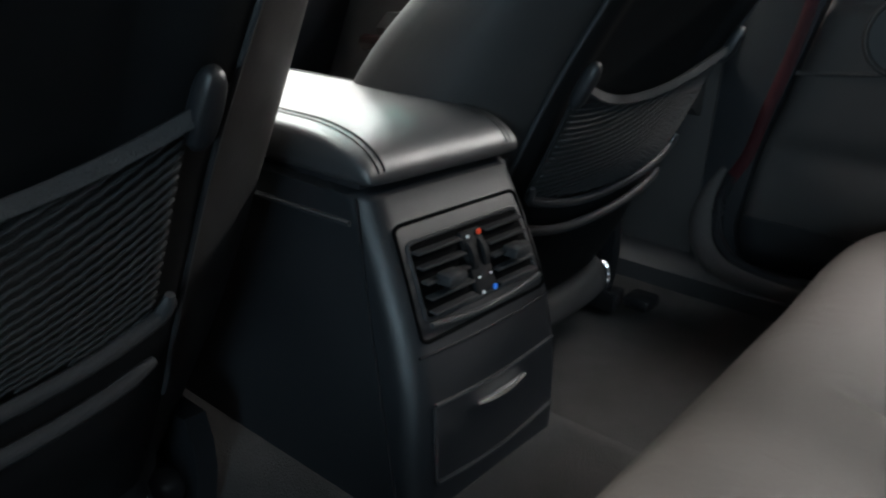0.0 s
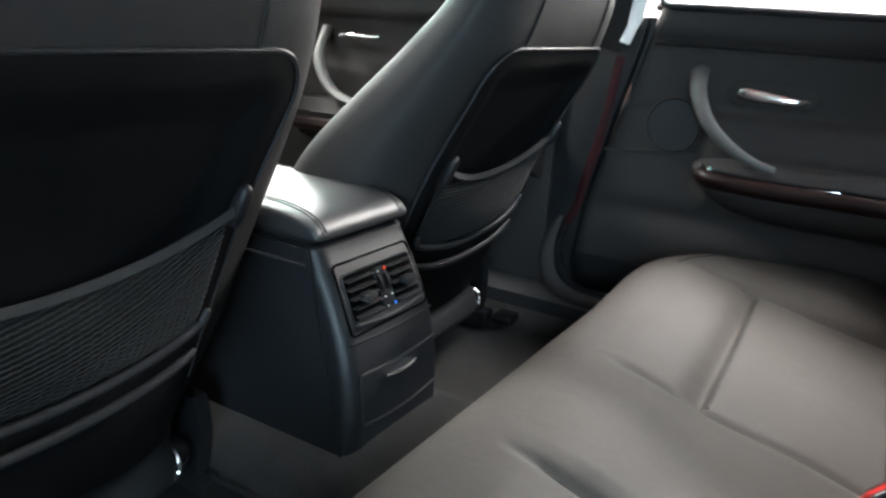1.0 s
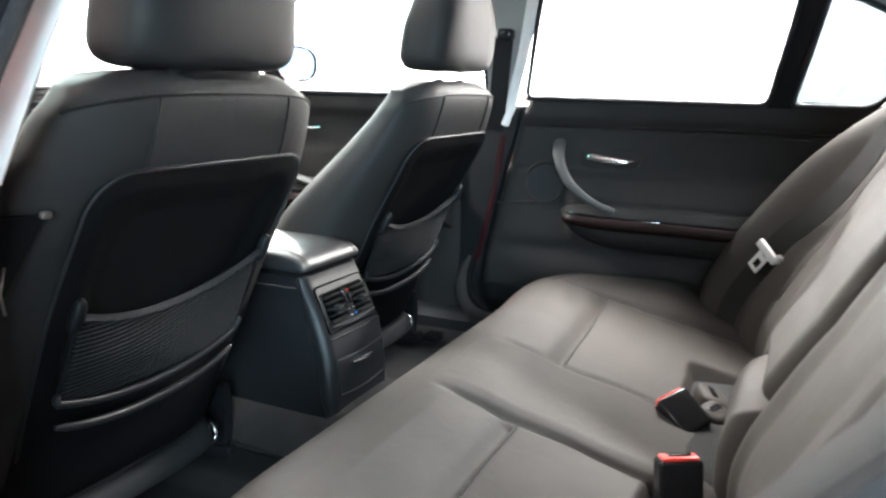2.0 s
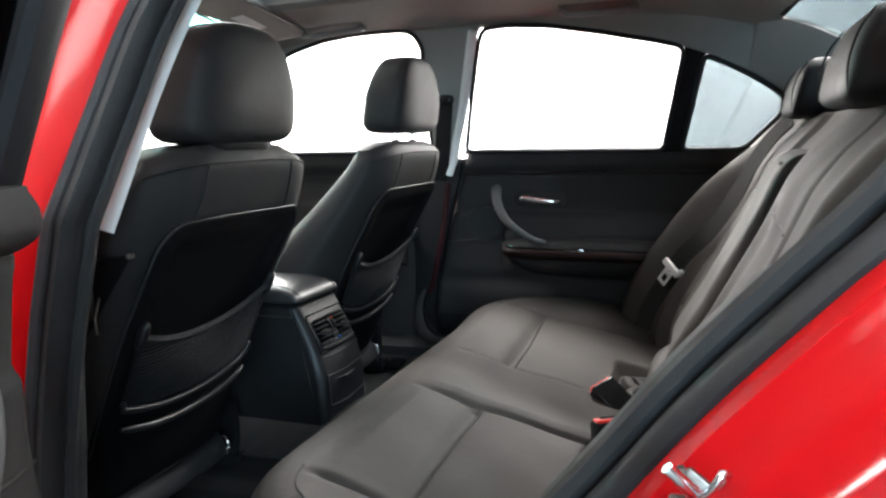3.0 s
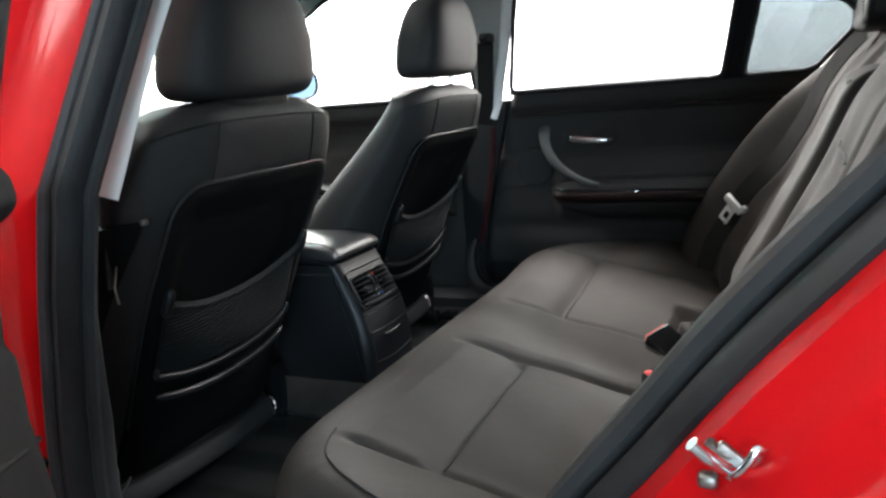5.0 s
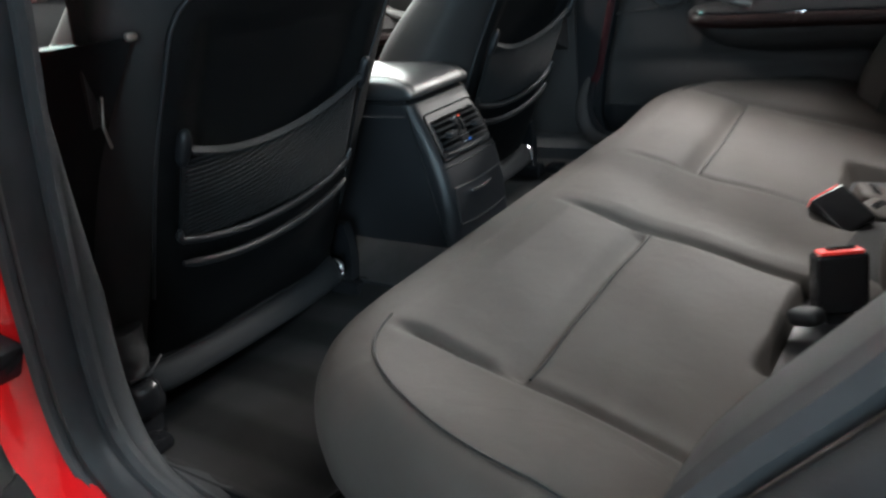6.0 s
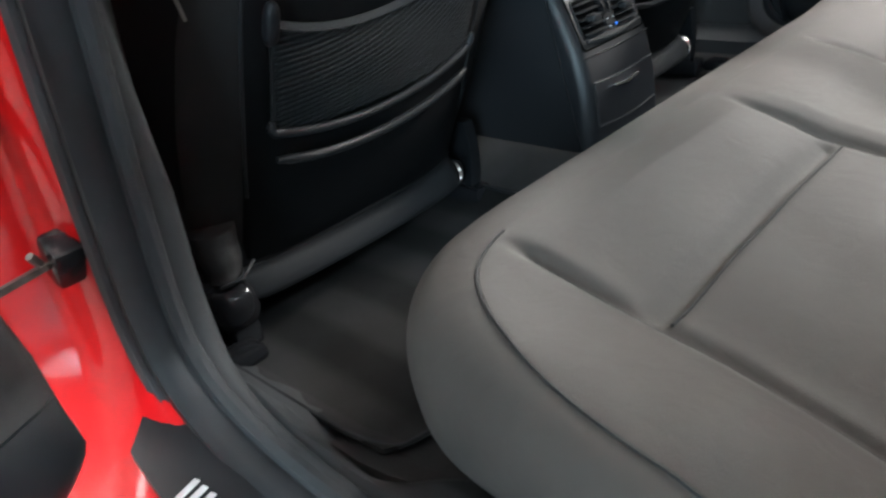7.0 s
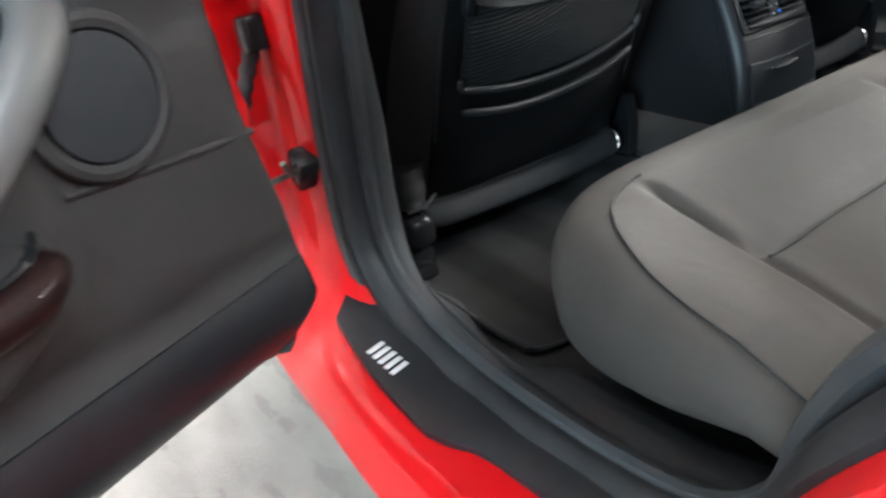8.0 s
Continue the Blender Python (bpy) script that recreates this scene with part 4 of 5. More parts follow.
    woodpts = catmull([P(0.205 + ax, 0.716 + az, 0.06), P(0.225 + ax, 0.712 + az, 0.088), P(0.26 + ax, 0.710 + az, 0.101), P(0.33 + ax, 0.708 + az, 0.1045), P(0.45, 0.708 + az, 0.1045), P(0.56, 0.707 + az, 0.104), P(0.665, 0.704 + az, 0.098)], 6)
    part("wood_strip", tube(woodpts, [0.006, 0.010, 0.013] + [0.017] * (len(woodpts) - 4) + [0.012], 16, flat=0.9), WOOD, d, "glossy dark reddish wood strip")
    part("arm_shadow_gap", tube([p + Vector((0, -sy * 0.001, 0.017)) for p in woodpts], 0.003, 6), BLACK, d)
    part("switch_edge", box(tuple(P(0.42, 0.722, 0.106)), (0.05, 0.004, 0.006), 0.001), CHROME, d, "chrome switch edge")
    # pull handle: an arc from the upper trim to the armrest
    pull = catmull([P(0.166, 0.908, -0.002), P(0.172, 0.885, 0.034), P(0.184, 0.852, 0.064), P(0.210, 0.812, 0.086), P(0.25, 0.778, 0.098), P(0.295, 0.754, 0.102), P(0.337, 0.742, 0.10)], 6)
    if glass_up:
        pull = catmull([P(0.166, 0.915, -0.002), P(0.168, 0.887, 0.034), P(0.180, 0.860, 0.064), P(0.218, 0.829, 0.086), P(0.265, 0.795, 0.098), P(0.31, 0.766, 0.102), P(0.345, 0.752, 0.10)], 6)
    wid = [(0.026 if glass_up else 0.020) - 0.013 * (k / (len(pull) - 1)) ** 0.8 for k in range(len(pull))]
    part("pull_handle", tube(pull, wid, 12, up=(0, 1, 0), flat=0.62), SILVER, d, "matt silver curved pull handle")
    # release handle in its recess
    cup = part("handle_cup", pillow(tuple(P(0.30, 0.862, 0.018)), (0.155, 0.014, 0.050), 0.5, 0.6, 24, 10), DOORTRIM, d, "black recessed handle cup")
    part("release_handle", tube(catmull([P(0.243, 0.860, 0.030), P(0.26, 0.862, 0.036), P(0.30, 0.858, 0.036), P(0.34, 0.855, 0.033), P(0.362, 0.857, 0.026)], 6),
                                [0.006, 0.008, 0.0095, 0.010, 0.0105, 0.011, 0.011, 0.0105, 0.0105, 0.010, 0.010, 0.010, 0.0095, 0.009, 0.009, 0.0085, 0.008, 0.0075, 0.007, 0.0065, 0.006, 0.005, 0.0045, 0.004, 0.003][:25], 10, up=(0, 1, 0), flat=0.6), CHROME, d, "chrome release lever")
    # loudspeaker
    spk = part("speaker_grille", moved(tube([(0, 0, 0), (0, -sy * 0.008, 0)], 0.045 if glass_up else 0.048, 32), Matrix.Translation(tuple(P(0.138, 0.801 if glass_up else 0.79, 0.026)))), GREYPLASTIC, d, "round black loudspeaker grille")
    part("speaker_ring", moved(tube([(0.053 * math.cos(a), 0, 0.053 * math.sin(a)) for a in [2 * math.pi * k / 36 for k in range(36)]], 0.0075 if glass_up else 0.004, 8, True, (0, 1, 0)), Matrix.Translation(tuple(P(0.138, 0.801 if glass_up else 0.79, 0.028)))), DOORTRIM, d)
    part("panel_crease", tube(catmull([P(0.004, 0.727, 0.018), P(0.06, 0.732, 0.024), P(0.12, 0.738, 0.024), P(0.186, 0.745, 0.024)], 6), 0.0036, 6), DOORTRIM, d)
    # shell, frame and glass
    part("outer_skin", slab(lambda u, v: ((0.0 - 0.03 + (rear_edge(0.34 + 0.62 * v) + 0.06) * u), sy * (0.925 - 0.035 * (2 * v - 1) ** 2), zb + 0.006 + (0.964 - zb) * v), 10, 10, (0, -sy * 0.015, 0)), PAINT, d)
    part("inner_shell", slab(lambda u, v: (front_edge(0.34 + 0.63 * v) - 0.012 + (rear_edge(0.34 + 0.63 * v) - front_edge(0.34 + 0.63 * v) + 0.03) * u, sy * 0.79, 0.56 + 0.41 * v), 10, 10, (0, sy * 0.02, 0)), PAINT, d, "red painted door shell")
    part("shell_edge", slab(lambda u, v: (front_edge(0.34 + 0.63 * v) - 0.02, sy * (0.785 + 0.13 * u), 0.56 + 0.41 * v), 4, 10, (-0.012, 0, 0)), PAINT, d)
    if glass_up:
        fr = catmull([(0.034, -0.72, 0.98), (0.049, -0.672, 1.10), (0.074, -0.612, 1.24), (0.107, -0.585, 1.32), (0.175, -0.575, 1.345), (0.35, -0.58, 1.34), (0.55, -0.59, 1.31), (0.75, -0.615, 1.25), (0.90, -0.66, 1.16), (0.94, -0.69, 1.08), (0.90, -0.72, 1.0)], 6)
        part("window_frame", tube(fr, 0.032, 10, up=(0, 1, 0), flat=0.6), PLASTIC, d, "black window frame")
        gp = part("pane", slab(lambda u, v: (0.04 + 0.06 * v + (0.84 - 0.20 * v) * u, -(0.72 - 0.125 * v), 1.0 + (0.32 - 0.12 * u * u) * v), 6, 6, (0, 0.004, 0)), DARKTINT, d, "dark tinted glass")
        gp.visible_shadow = False
    return d


rear_door(1, "closed rear door with black trim and silver pull handle")
SWING = Matrix.Translation((0.17, -0.945, 0)) @ Matrix.Rotation(radians(-65), 4, "Z") @ Matrix.Translation((-0.013, 0.70, 0))
rear_door(-1, "wide open rear door with black trim and silver pull handle", SWING, True)

# far front door, seen between the seats
def fd_trim(u, v):
    z, x = 0.42 + 0.59 * v, -1.0 + 0.90 * u
    return x, 0.72 - 0.03 * math.exp(-((z - 0.99) / 0.05) ** 4) - 0.015 / (1 + math.exp((z - 0.84) / 0.006)) + 0.01 * math.exp(-((z - 0.945) / 0.006) ** 2), z


fd = part("car_door", slab(fd_trim, 20, 60, (0, 0.03, 0)), DOORTRIM, car, "closed front door with dark trim and silver pull handle", 60)
part("belt_trim", tube([(-1.0, 0.705, 1.0), (-0.5, 0.705, 1.008), (-0.06, 0.705, 1.006)], 0.018, 8, flat=0.5), PLASTIC, fd)
part("armrest", loft([[(x, 0.72 - i, 0.73 + dz) for i, dz in ((0, 0.03), (0.07, 0.028), (0.10, 0.0), (0.07, -0.06), (0, -0.09))] for x in (-0.75, -0.6, -0.4, -0.2, -0.12)]), DOORTRIM, fd, "black padded armrest")
part("wood_strip", tube([(-0.78, 0.62, 0.70), (-0.5, 0.612, 0.705), (-0.14, 0.615, 0.705)], 0.016, 8), WOOD, fd, "dark reddish wood strip")
part("pull_handle", tube(catmull([(-0.72, 0.715, 0.92), (-0.70, 0.66, 0.85), (-0.63, 0.63, 0.78), (-0.52, 0.62, 0.75)], 6), 0.014, 10, flat=0.8), SILVER, fd, "matt silver curved pull handle")
part("release_handle", tube(catmull([(-0.655, 0.69, 0.905), (-0.62, 0.682, 0.909), (-0.57, 0.682, 0.906), (-0.545, 0.69, 0.908)], 6), 0.009, 10, flat=0.6), CHROME, fd, "chrome release lever")

# ---- front seats ----
BARPL = material("dark_bar_plastic", (0.0078, 0.0086, 0.0097), 0.66, spec=0.2, grain=0.25, scale=1300, vary=0.12, depth=0.0004)
REAR_X = [(0.36, -0.222), (0.42, -0.195), (0.50, -0.157), (0.60, -0.112), (0.70, -0.070), (0.76, -0.042), (0.84, 0.005), (0.92, 0.050), (0.98, 0.070), (1.03, 0.080), (1.08, 0.085)]
DEPTH = [(0.36, 0.16), (0.50, 0.20), (0.65, 0.215), (0.75, 0.215), (0.85, 0.175), (0.92, 0.14), (0.97, 0.118), (1.02, 0.10), (1.08, 0.09)]
HALF = [(0.36, 0.235), (0.45, 0.255), (0.60, 0.282), (0.74, 0.288), (0.84, 0.272), (0.92, 0.248), (0.98, 0.228), (1.03, 0.219), (1.08, 0.212)]


def rear_x(z):
    return smooth(REAR_X, z)


def front_seat(label, drop):
    """A front seat, built round y = 0."""
    def droop(y, z, hw):
        return 0.022 * min(1.0, max(0.0, (z - 0.94) / 0.09)) * min(1.0, abs(y) / hw) ** 3.5

    s = thing("front_seat", label, "car seat", "front seats")
    rings = []
    zs = [0.37 + 0.02 * k for k in range(32)] + [1.002, 1.013, 1.023, 1.032, 1.038, 1.042]
    for z in zs:
        top = max(0.0, (z - 0.995) / 0.048)
        shrink = (1 - min(1.0, top) ** 2.4 * 0.25) if top > 0 else 1.0
        low = 1 - 0.3 * max(0.0, (0.42 - z) / 0.05) ** 2
        hw, dp, xr = smooth(HALF, z) * (1 - 0.12 * min(1, top) ** 2), smooth(DEPTH, z) * shrink * low, rear_x(z) - 0.035 * min(1.0, top) ** 3
        ring = []
        for k in range(48):
            a = 2 * math.pi * k / 48
            c, sn = sgnpow(math.cos(a), 0.50), sgnpow(math.sin(a), 0.38)
            y = hw * sn
            x = xr - dp / 2 + dp / 2 * c
            if c < 0:
                x += (0.055 * (1 - min(1, abs(y) / (hw * 0.72)) ** 2)) * min(1.0, dp / 0.16) * abs(c)
            else:
                x -= 0.028 * max(0.0, (abs(y) / hw - 0.55) / 0.45) ** 2 * c
                x -= 0.045 * max(0.0, min(1.0, (0.170 - abs(y)) / 0.02)) * max(0.0, min(1.0, (0.895 - z) / 0.03))
            ring.append((x, y, z - droop(y, z, hw)))
        rings.append(ring)
    part("backrest", loft(rings), SEATLEATHER, s, "dark leather backrest with a sewn top panel", 60)

    # sewn seams of the upper panel
    def surface(y, z, out=0.0):
        """The backrest's rear face, round its shoulders too."""
        top = min(1.0, max(0.0, (z - 0.995) / 0.048))
        hw = smooth(HALF, z) * (1 - 0.12 * top ** 2)
        dp = smooth(DEPTH, z) * (1 - 0.25 * top ** 2.4)
        far = min(0.999, abs(y) / hw)
        c = math.sqrt(math.sqrt(max(0.0, 1 - far ** (2 / 0.38))))
        return Vector((rear_x(z) - 0.035 * top ** 3 - dp / 2 + dp / 2 * c - 0.028 * max(0.0, (far - 0.55) / 0.45) ** 2 * c + out * c, y + math.copysign(out, y) * (1 - c), z - droop(y, z, hw)))
    for y0 in (-0.118, 0.118):
        part("seam", tube([surface(y0 + 0.006 * k / 10 * (1 if y0 > 0 else -1), 1.012 - 0.092 * k / 10, 0.0002) for k in range(11)], 0.0016, 6), THREAD, s)
    part("top_piping", tube([surface(0.2195 * math.sin(math.pi * (k / 48 - 0.5)), 1.013 - 0.008 * abs(k / 24 - 1) ** 6, 0.0010) for k in range(49)], 0.0023, 6), THREAD, s, "sewn piping under the backrest's top")

    # hard rear shell with rounded top corners
    HS, TOP, RC = 0.192, 0.926, 0.052

    def shell_half(z):
        return HS if z < TOP - RC else HS - RC + math.sqrt(max(0.0, RC ** 2 - (z - TOP + RC) ** 2))

    def step(a):
        a = max(0.0, min(1.0, a))
        return a * a * (3 - 2 * a)

    def shell_pt(u, v):
        z = 0.395 + (TOP - 0.395) * (1 - (1 - v) ** 1.5)
        hw = shell_half(z)
        y = hw * (2 * u - 1)
        qx, qz = abs(y) - HS + RC, z - TOP + RC
        inside = RC - (math.hypot(max(qx, 0.0), max(qz, 0.0)) + min(0.0, max(qx, qz)))
        hollow = 0.013 * step((inside - 0.020) / 0.045) * step((z - 0.60) / 0.05)
        lipped = 0.0015 * step(inside / 0.010)
        belly = 0.022 * math.exp(-((z - 0.50) / 0.075) ** 4) * max(0.0, 1 - (y / 0.2) ** 4)
        return (rear_x(z) + 0.004 + lipped - hollow + belly - 0.018 * max(0.0, (abs(y) - 0.13) / 0.1) ** 2, y, z)

    shell = part("rear_shell", slab(shell_pt, 80, 90, (-0.02, 0, 0)), SHELL, s, "hard black plastic seat back shell", 60)
    edge = [shell_pt(0, k / 60) for k in range(12, 61)] + [shell_pt(k / 20, 1) for k in range(1, 20)] + [shell_pt(1, k / 60) for k in range(60, 11, -1)]
    part("shell_rim", tube([(x + 0.001, y, z) for x, y, z in edge], 0.0022, 8), GREYPLASTIC, shell, "thin grey rim of the shell")

    # net pocket: yarn rows over a dark liner, elastic hem on top, two lips below
    def lip(y, z0, sag):
        return z0 - sag * (1 - (y / 0.165) ** 2) - 0.006 * (-y) / 0.165

    def net_top(y):
        return 0.725 + 0.036 * (abs(y) / 0.165) ** 2.2 + (0.012 * y / 0.165)

    def net_pt(y, f, out):
        z = lip(y, 0.629, 0.012) * (1 - f) + net_top(y) * f
        bulge = 0.026 * math.sin(math.pi * min(1.0, 0.25 + 0.75 * f)) * (1 - (y / 0.175) ** 2) + 0.012
        return Vector((rear_x(z) + out + bulge, y, z))
    pocket = part("net_pocket", slab(lambda u, v: net_pt(-0.163 + 0.326 * u, v, -0.003), 30, 16, (-0.003, 0, 0)), NETLINER, shell, "dark net pocket", 60)
    rows = []
    for r in range(-14, 22):
        pts = []
        for k in range(65):
            y = -0.160 + 0.320 * k / 64
            f = (r + 0.5) / 19 + 0.36 * (y + 0.16) / 0.32 * 1.7
            if 0.0 <= f <= 1.0:
                pts.append(net_pt(y, f, 0.0007 * (1 if k % 2 else -1)))
        if len(pts) > 3:
            rows.append(tube(pts, 0.0013, 4))
    yarn = part("net_yarn", join(*rows), NET, pocket, angle=180)
    yarn["kind"] = "stuff"
    part("elastic_hem", ribbon([net_pt(-0.165 + 0.33 * k / 24, 1.0, 0.003) for k in range(25)], (1, 0, 0.3), 0.009, 0.004), HEM, pocket, "grey elastic hem")
    for sd in (-1, 1):
        part("hem_clip", moved(pillow((0, 0, 0), (0.016, 0.017, 0.050), 0.7, 0.7, 14, 10), Matrix.Translation(tuple(net_pt(sd * 0.166, 1.0, 0.002))) @ Matrix.Rotation(0.45, 4, "Y")), PLASTIC, pocket, "black hem clip")
    for z0, out, r in ((0.631, 0.030, 0.0055), (0.597, 0.034, 0.006)):
        pts = [Vector((rear_x(lip(y, z0, 0.026)) + out - 0.012 * abs(y / 0.165) ** 4, y, lip(y, z0, 0.026))) for y in [-0.163 + 0.326 * k / 20 for k in range(21)]]
        if z0 > 0.6:
            ends = [[Vector((rear_x(p.z + dz) + out - 0.012, p.y + math.copysign(dy, p.y), p.z + dz)) for dy, dz in ((0.003, 0.004), (0.005, 0.010), (0.005, 0.016))] for p in (pts[0], pts[-1])]
            pts = ends[0][::-1] + pts + ends[1]
        part("pocket_lip", tube(pts, [r * (0.6 if k in (0, len(pts) - 1) else 1) for k in range(len(pts))], 10, up=(1, 0, 0), flat=0.9), SATIN, shell, "satin black pocket lip")
    # lower cross bar, recliner covers, side covers, cushion, rails
    bar = catmull([(-0.170, -0.236, 0.436), (-0.150, -0.200, 0.429), (-0.146, -0.10, 0.424), (-0.147, 0.0, 0.422), (-0.150, 0.10, 0.424), (-0.160, 0.165, 0.428), (-0.186, 0.196, 0.424)], 6)
    band = []
    for k, p in enumerate(bar):
        f = k / (len(bar) - 1)
        h, d = 0.0215 - 0.004 * math.sin(math.pi * min(1.0, f * 1.15)), 0.013
        band.append([p + Vector((d * sgnpow(math.cos(a), 0.7) - 0.45 * h * sgnpow(math.sin(a), 0.7), 0, h * sgnpow(math.sin(a), 0.7))) for a in [2 * math.pi * q / 16 for q in range(16)]])
    part("lower_bar", loft(band), BARPL, s, "dark grey lower cross bar", 60)
    part("bar_tip", tube(catmull([(-0.150, 0.176, 0.405), (-0.149, 0.183, 0.417), (-0.155, 0.187, 0.430), (-0.166, 0.187, 0.440)], 5), [0.0015] + [0.0034] * 14 + [0.002], 8), CHROME, s, "bright bar end")
    # the bolster's gathered end over the glossy recliner cover
    gather = []
    for k in range(15):
        f = k / 14
        r = 0.034 - 0.012 * f + 0.0022 * math.sin(2 + f * 11.0) * f
        c = Vector((-0.175 + 0.030 * f, -0.232 - 0.010 * f, 0.515 - 0.062 * f))
        gather.append([c + Vector((r * math.cos(q), r * 0.9 * math.sin(q), 0.007 * f * math.sin(q + 2.2))) for q in [2 * math.pi * j / 20 for j in range(20)]])
    part("bolster_end", loft(gather), SEATLEATHER, s, "gathered leather end of the bolster", 70)
    part("bolster_crease", tube(catmull([(-0.128, -0.262, 0.458), (-0.116, -0.240, 0.464), (-0.124, -0.212, 0.474)], 6), 0.0022, 6), SATIN, s)
    for sd in (-1, 1):
        part("recliner_cover", pillow((-0.158 if sd < 0 else -0.215, sd * 0.245 if sd < 0 else 0.225, 0.420 if sd < 0 else 0.40), (0.085, 0.062, 0.066) if sd < 0 else (0.06, 0.04, 0.05), 0.75, 0.75, 24, 14), BLACK, s, "glossy black recliner cover")
        part("seat_rail", box((-0.46, sd * 0.235, 0.362), (0.62, 0.040, 0.035), 0.006), BLACK, s)
        part("rail_foot", box((-0.125, sd * 0.262, 0.362), (0.045, 0.050, 0.022), 0.008), BLACK, s)
        part("side_cover", slab(lambda u, v: (-0.75 + 0.58 * u, sd * (0.245 + 0.01 * math.sin(3 * v)), 0.37 + 0.12 * v), 8, 4, (0, -sd * 0.02, 0)), PLASTIC, s)
    part("cushion", pillow((-0.46, 0, 0.49), (0.60, 0.50, 0.22), 0.45, 0.4, 32, 14), SEATLEATHER, s)

    # headrest
    def hshape(p):
        up = (p.z + 1) / 2
        wide = 1.02 - 0.18 * up - 0.24 * max(0.0, p.z) ** 2
        deep = 1 - 0.30 * max(0.0, p.z)
        return Vector((p.x * deep + 0.18 * p.z - 0.10 * (1 - p.y * p.y) * (p.x < 0), p.y * wide, p.z + 0.07 * (1 - p.y * p.y) * max(0.0, p.z)))
    head = part("headrest", pillow((0.035, 0, 1.145 - drop), (0.125, 0.305, 0.184), 0.36, 0.52, 48, 28, hshape), SEATLEATHER, s, "dark leather headrest", 60)
    # an added black block stands for the shade between headrest and backrest
    if drop > 0:
        part("headrest_shade_block", pillow((0.028, 0, 1.050 - drop), (0.075, 0.165, 0.034), 0.4, 0.4, 24, 10), SHELL, head, "black block for the shade under the lowered headrest")
    for y0 in (-0.055, 0.055):
        part("headrest_post", tube([(0.03, y0, 0.99), (0.032, y0, 1.09)], 0.0065, 10), CHROME, s, "chrome headrest post")
        part("post_collar", tube([(0.03, y0, 1.034), (0.03, y0, 1.044)], 0.011, 12), PLASTIC, s)
    return s


seat = front_seat("black leather front seat with net pocket and hard back shell", 0.013)
seat.matrix_world = Matrix.Translation((0, -0.412, 0))
front_seat("black leather front seat beside the closed far front door", -0.006).matrix_world = Matrix.Translation((0, 0.335, 0))
COVER_IN = [(0.42, -0.258), (0.55, -0.268), (0.66, -0.268), (0.76, -0.258), (0.885, -0.230)]
part("airbag_cover", slab(lambda u, v: (rear_x(0.42 + 0.465 * v) - 0.050 + 0.036 * u, -0.310 + (interp(COVER_IN, 0.42 + 0.465 * v) + 0.310) * u, 0.42 + 0.465 * v), 6, 24, (-0.06, 0, 0)), SHELL, seat, "matt black outer side cover")
part("cover_clip", pillow((rear_x(0.884) - 0.012, -0.232, 0.886), (0.008, 0.014, 0.009), 0.7, 0.7, 12, 8), STEEL, seat, "small bright clip at the cover's corner")

# ---- centre console ----
con = thing("centre_console", "black centre console with rear air vents, drawer and padded armrest", "console", at=Matrix.Translation((0, -0.008, 0)))
FACE = [(0.40, 0.020), (0.45, 0.020), (0.50, 0.019), (0.53, 0.016), (0.57, 0.007), (0.60, -0.003), (0.64, -0.022), (0.67, -0.038), (0.69, -0.052)]


def face_x(z):
    return smooth(FACE, z)


def con_ring(z):
    x1, hw = face_x(z), interp([(0.38, 0.105), (0.45, 0.102), (0.60, 0.098), (0.69, 0.093)], z)
    x0 = -0.62
    pts = []
    for k in range(9):
        a = math.pi / 2 * k / 8
        pts.append((x1 - 0.022 + 0.022 * math.cos(a), hw - 0.022 + 0.022 * math.sin(a)))
    side_l = [(x0, hw), (x0, -hw)]
    pts2 = [(x, -y) for x, y in pts][::-1]
    return [(x, y, z) for x, y in pts + side_l + pts2]


zz = [0.36 + 0.0155 * k for k in range(21)] + [0.678, 0.684, 0.688]
part("console_body", loft([con_ring(z) for z in zz] + [[(x * 0.0 + min(x, face_x(0.688) - 0.012), y * 0.93, 0.692) for x, y, z in con_ring(0.688)]]), PLASTIC, con, angle=50)
# side panel lines
for sd in (-1, 1):
    part("side_groove", tube([(-0.062, sd * 0.0948, 0.668), (-0.20, sd * 0.0952, 0.667), (-0.5, sd * 0.0955, 0.665)], 0.0022, 6), GREYPLASTIC, con, "fine moulded line")
    part("side_seam", tube([(-0.058 + 0.07 * (0.688 - z) / 0.29, sd * (interp([(0.38, 0.1055), (0.45, 0.1025), (0.60, 0.0985), (0.69, 0.0935)], z)), z) for z in (0.688, 0.62, 0.55, 0.48, 0.40)], 0.0015, 6), BLACK, con)

# armrest lid


LIDX, LIDR = -0.137, 0.092


def lid_top(x):
    return 0.702 + 0.034 * (1 - max(0.0, (x - LIDX) / LIDR) ** 2.5) ** 0.52


def lid_ring(x):
    e = clamp((x - LIDX) / LIDR)
    s = (1 - e ** 6) ** 0.40
    top, bot = lid_top(x), 0.700 - 0.006 * s
    hw = 0.0965 - 0.007 * (1 - s)
    return [(x, hw * sgnpow(math.cos(2 * math.pi * k / 48), 0.26), (top + bot) / 2 + (top - bot) / 2 * sgnpow(math.sin(2 * math.pi * k / 48), 0.42)) for k in range(48)]


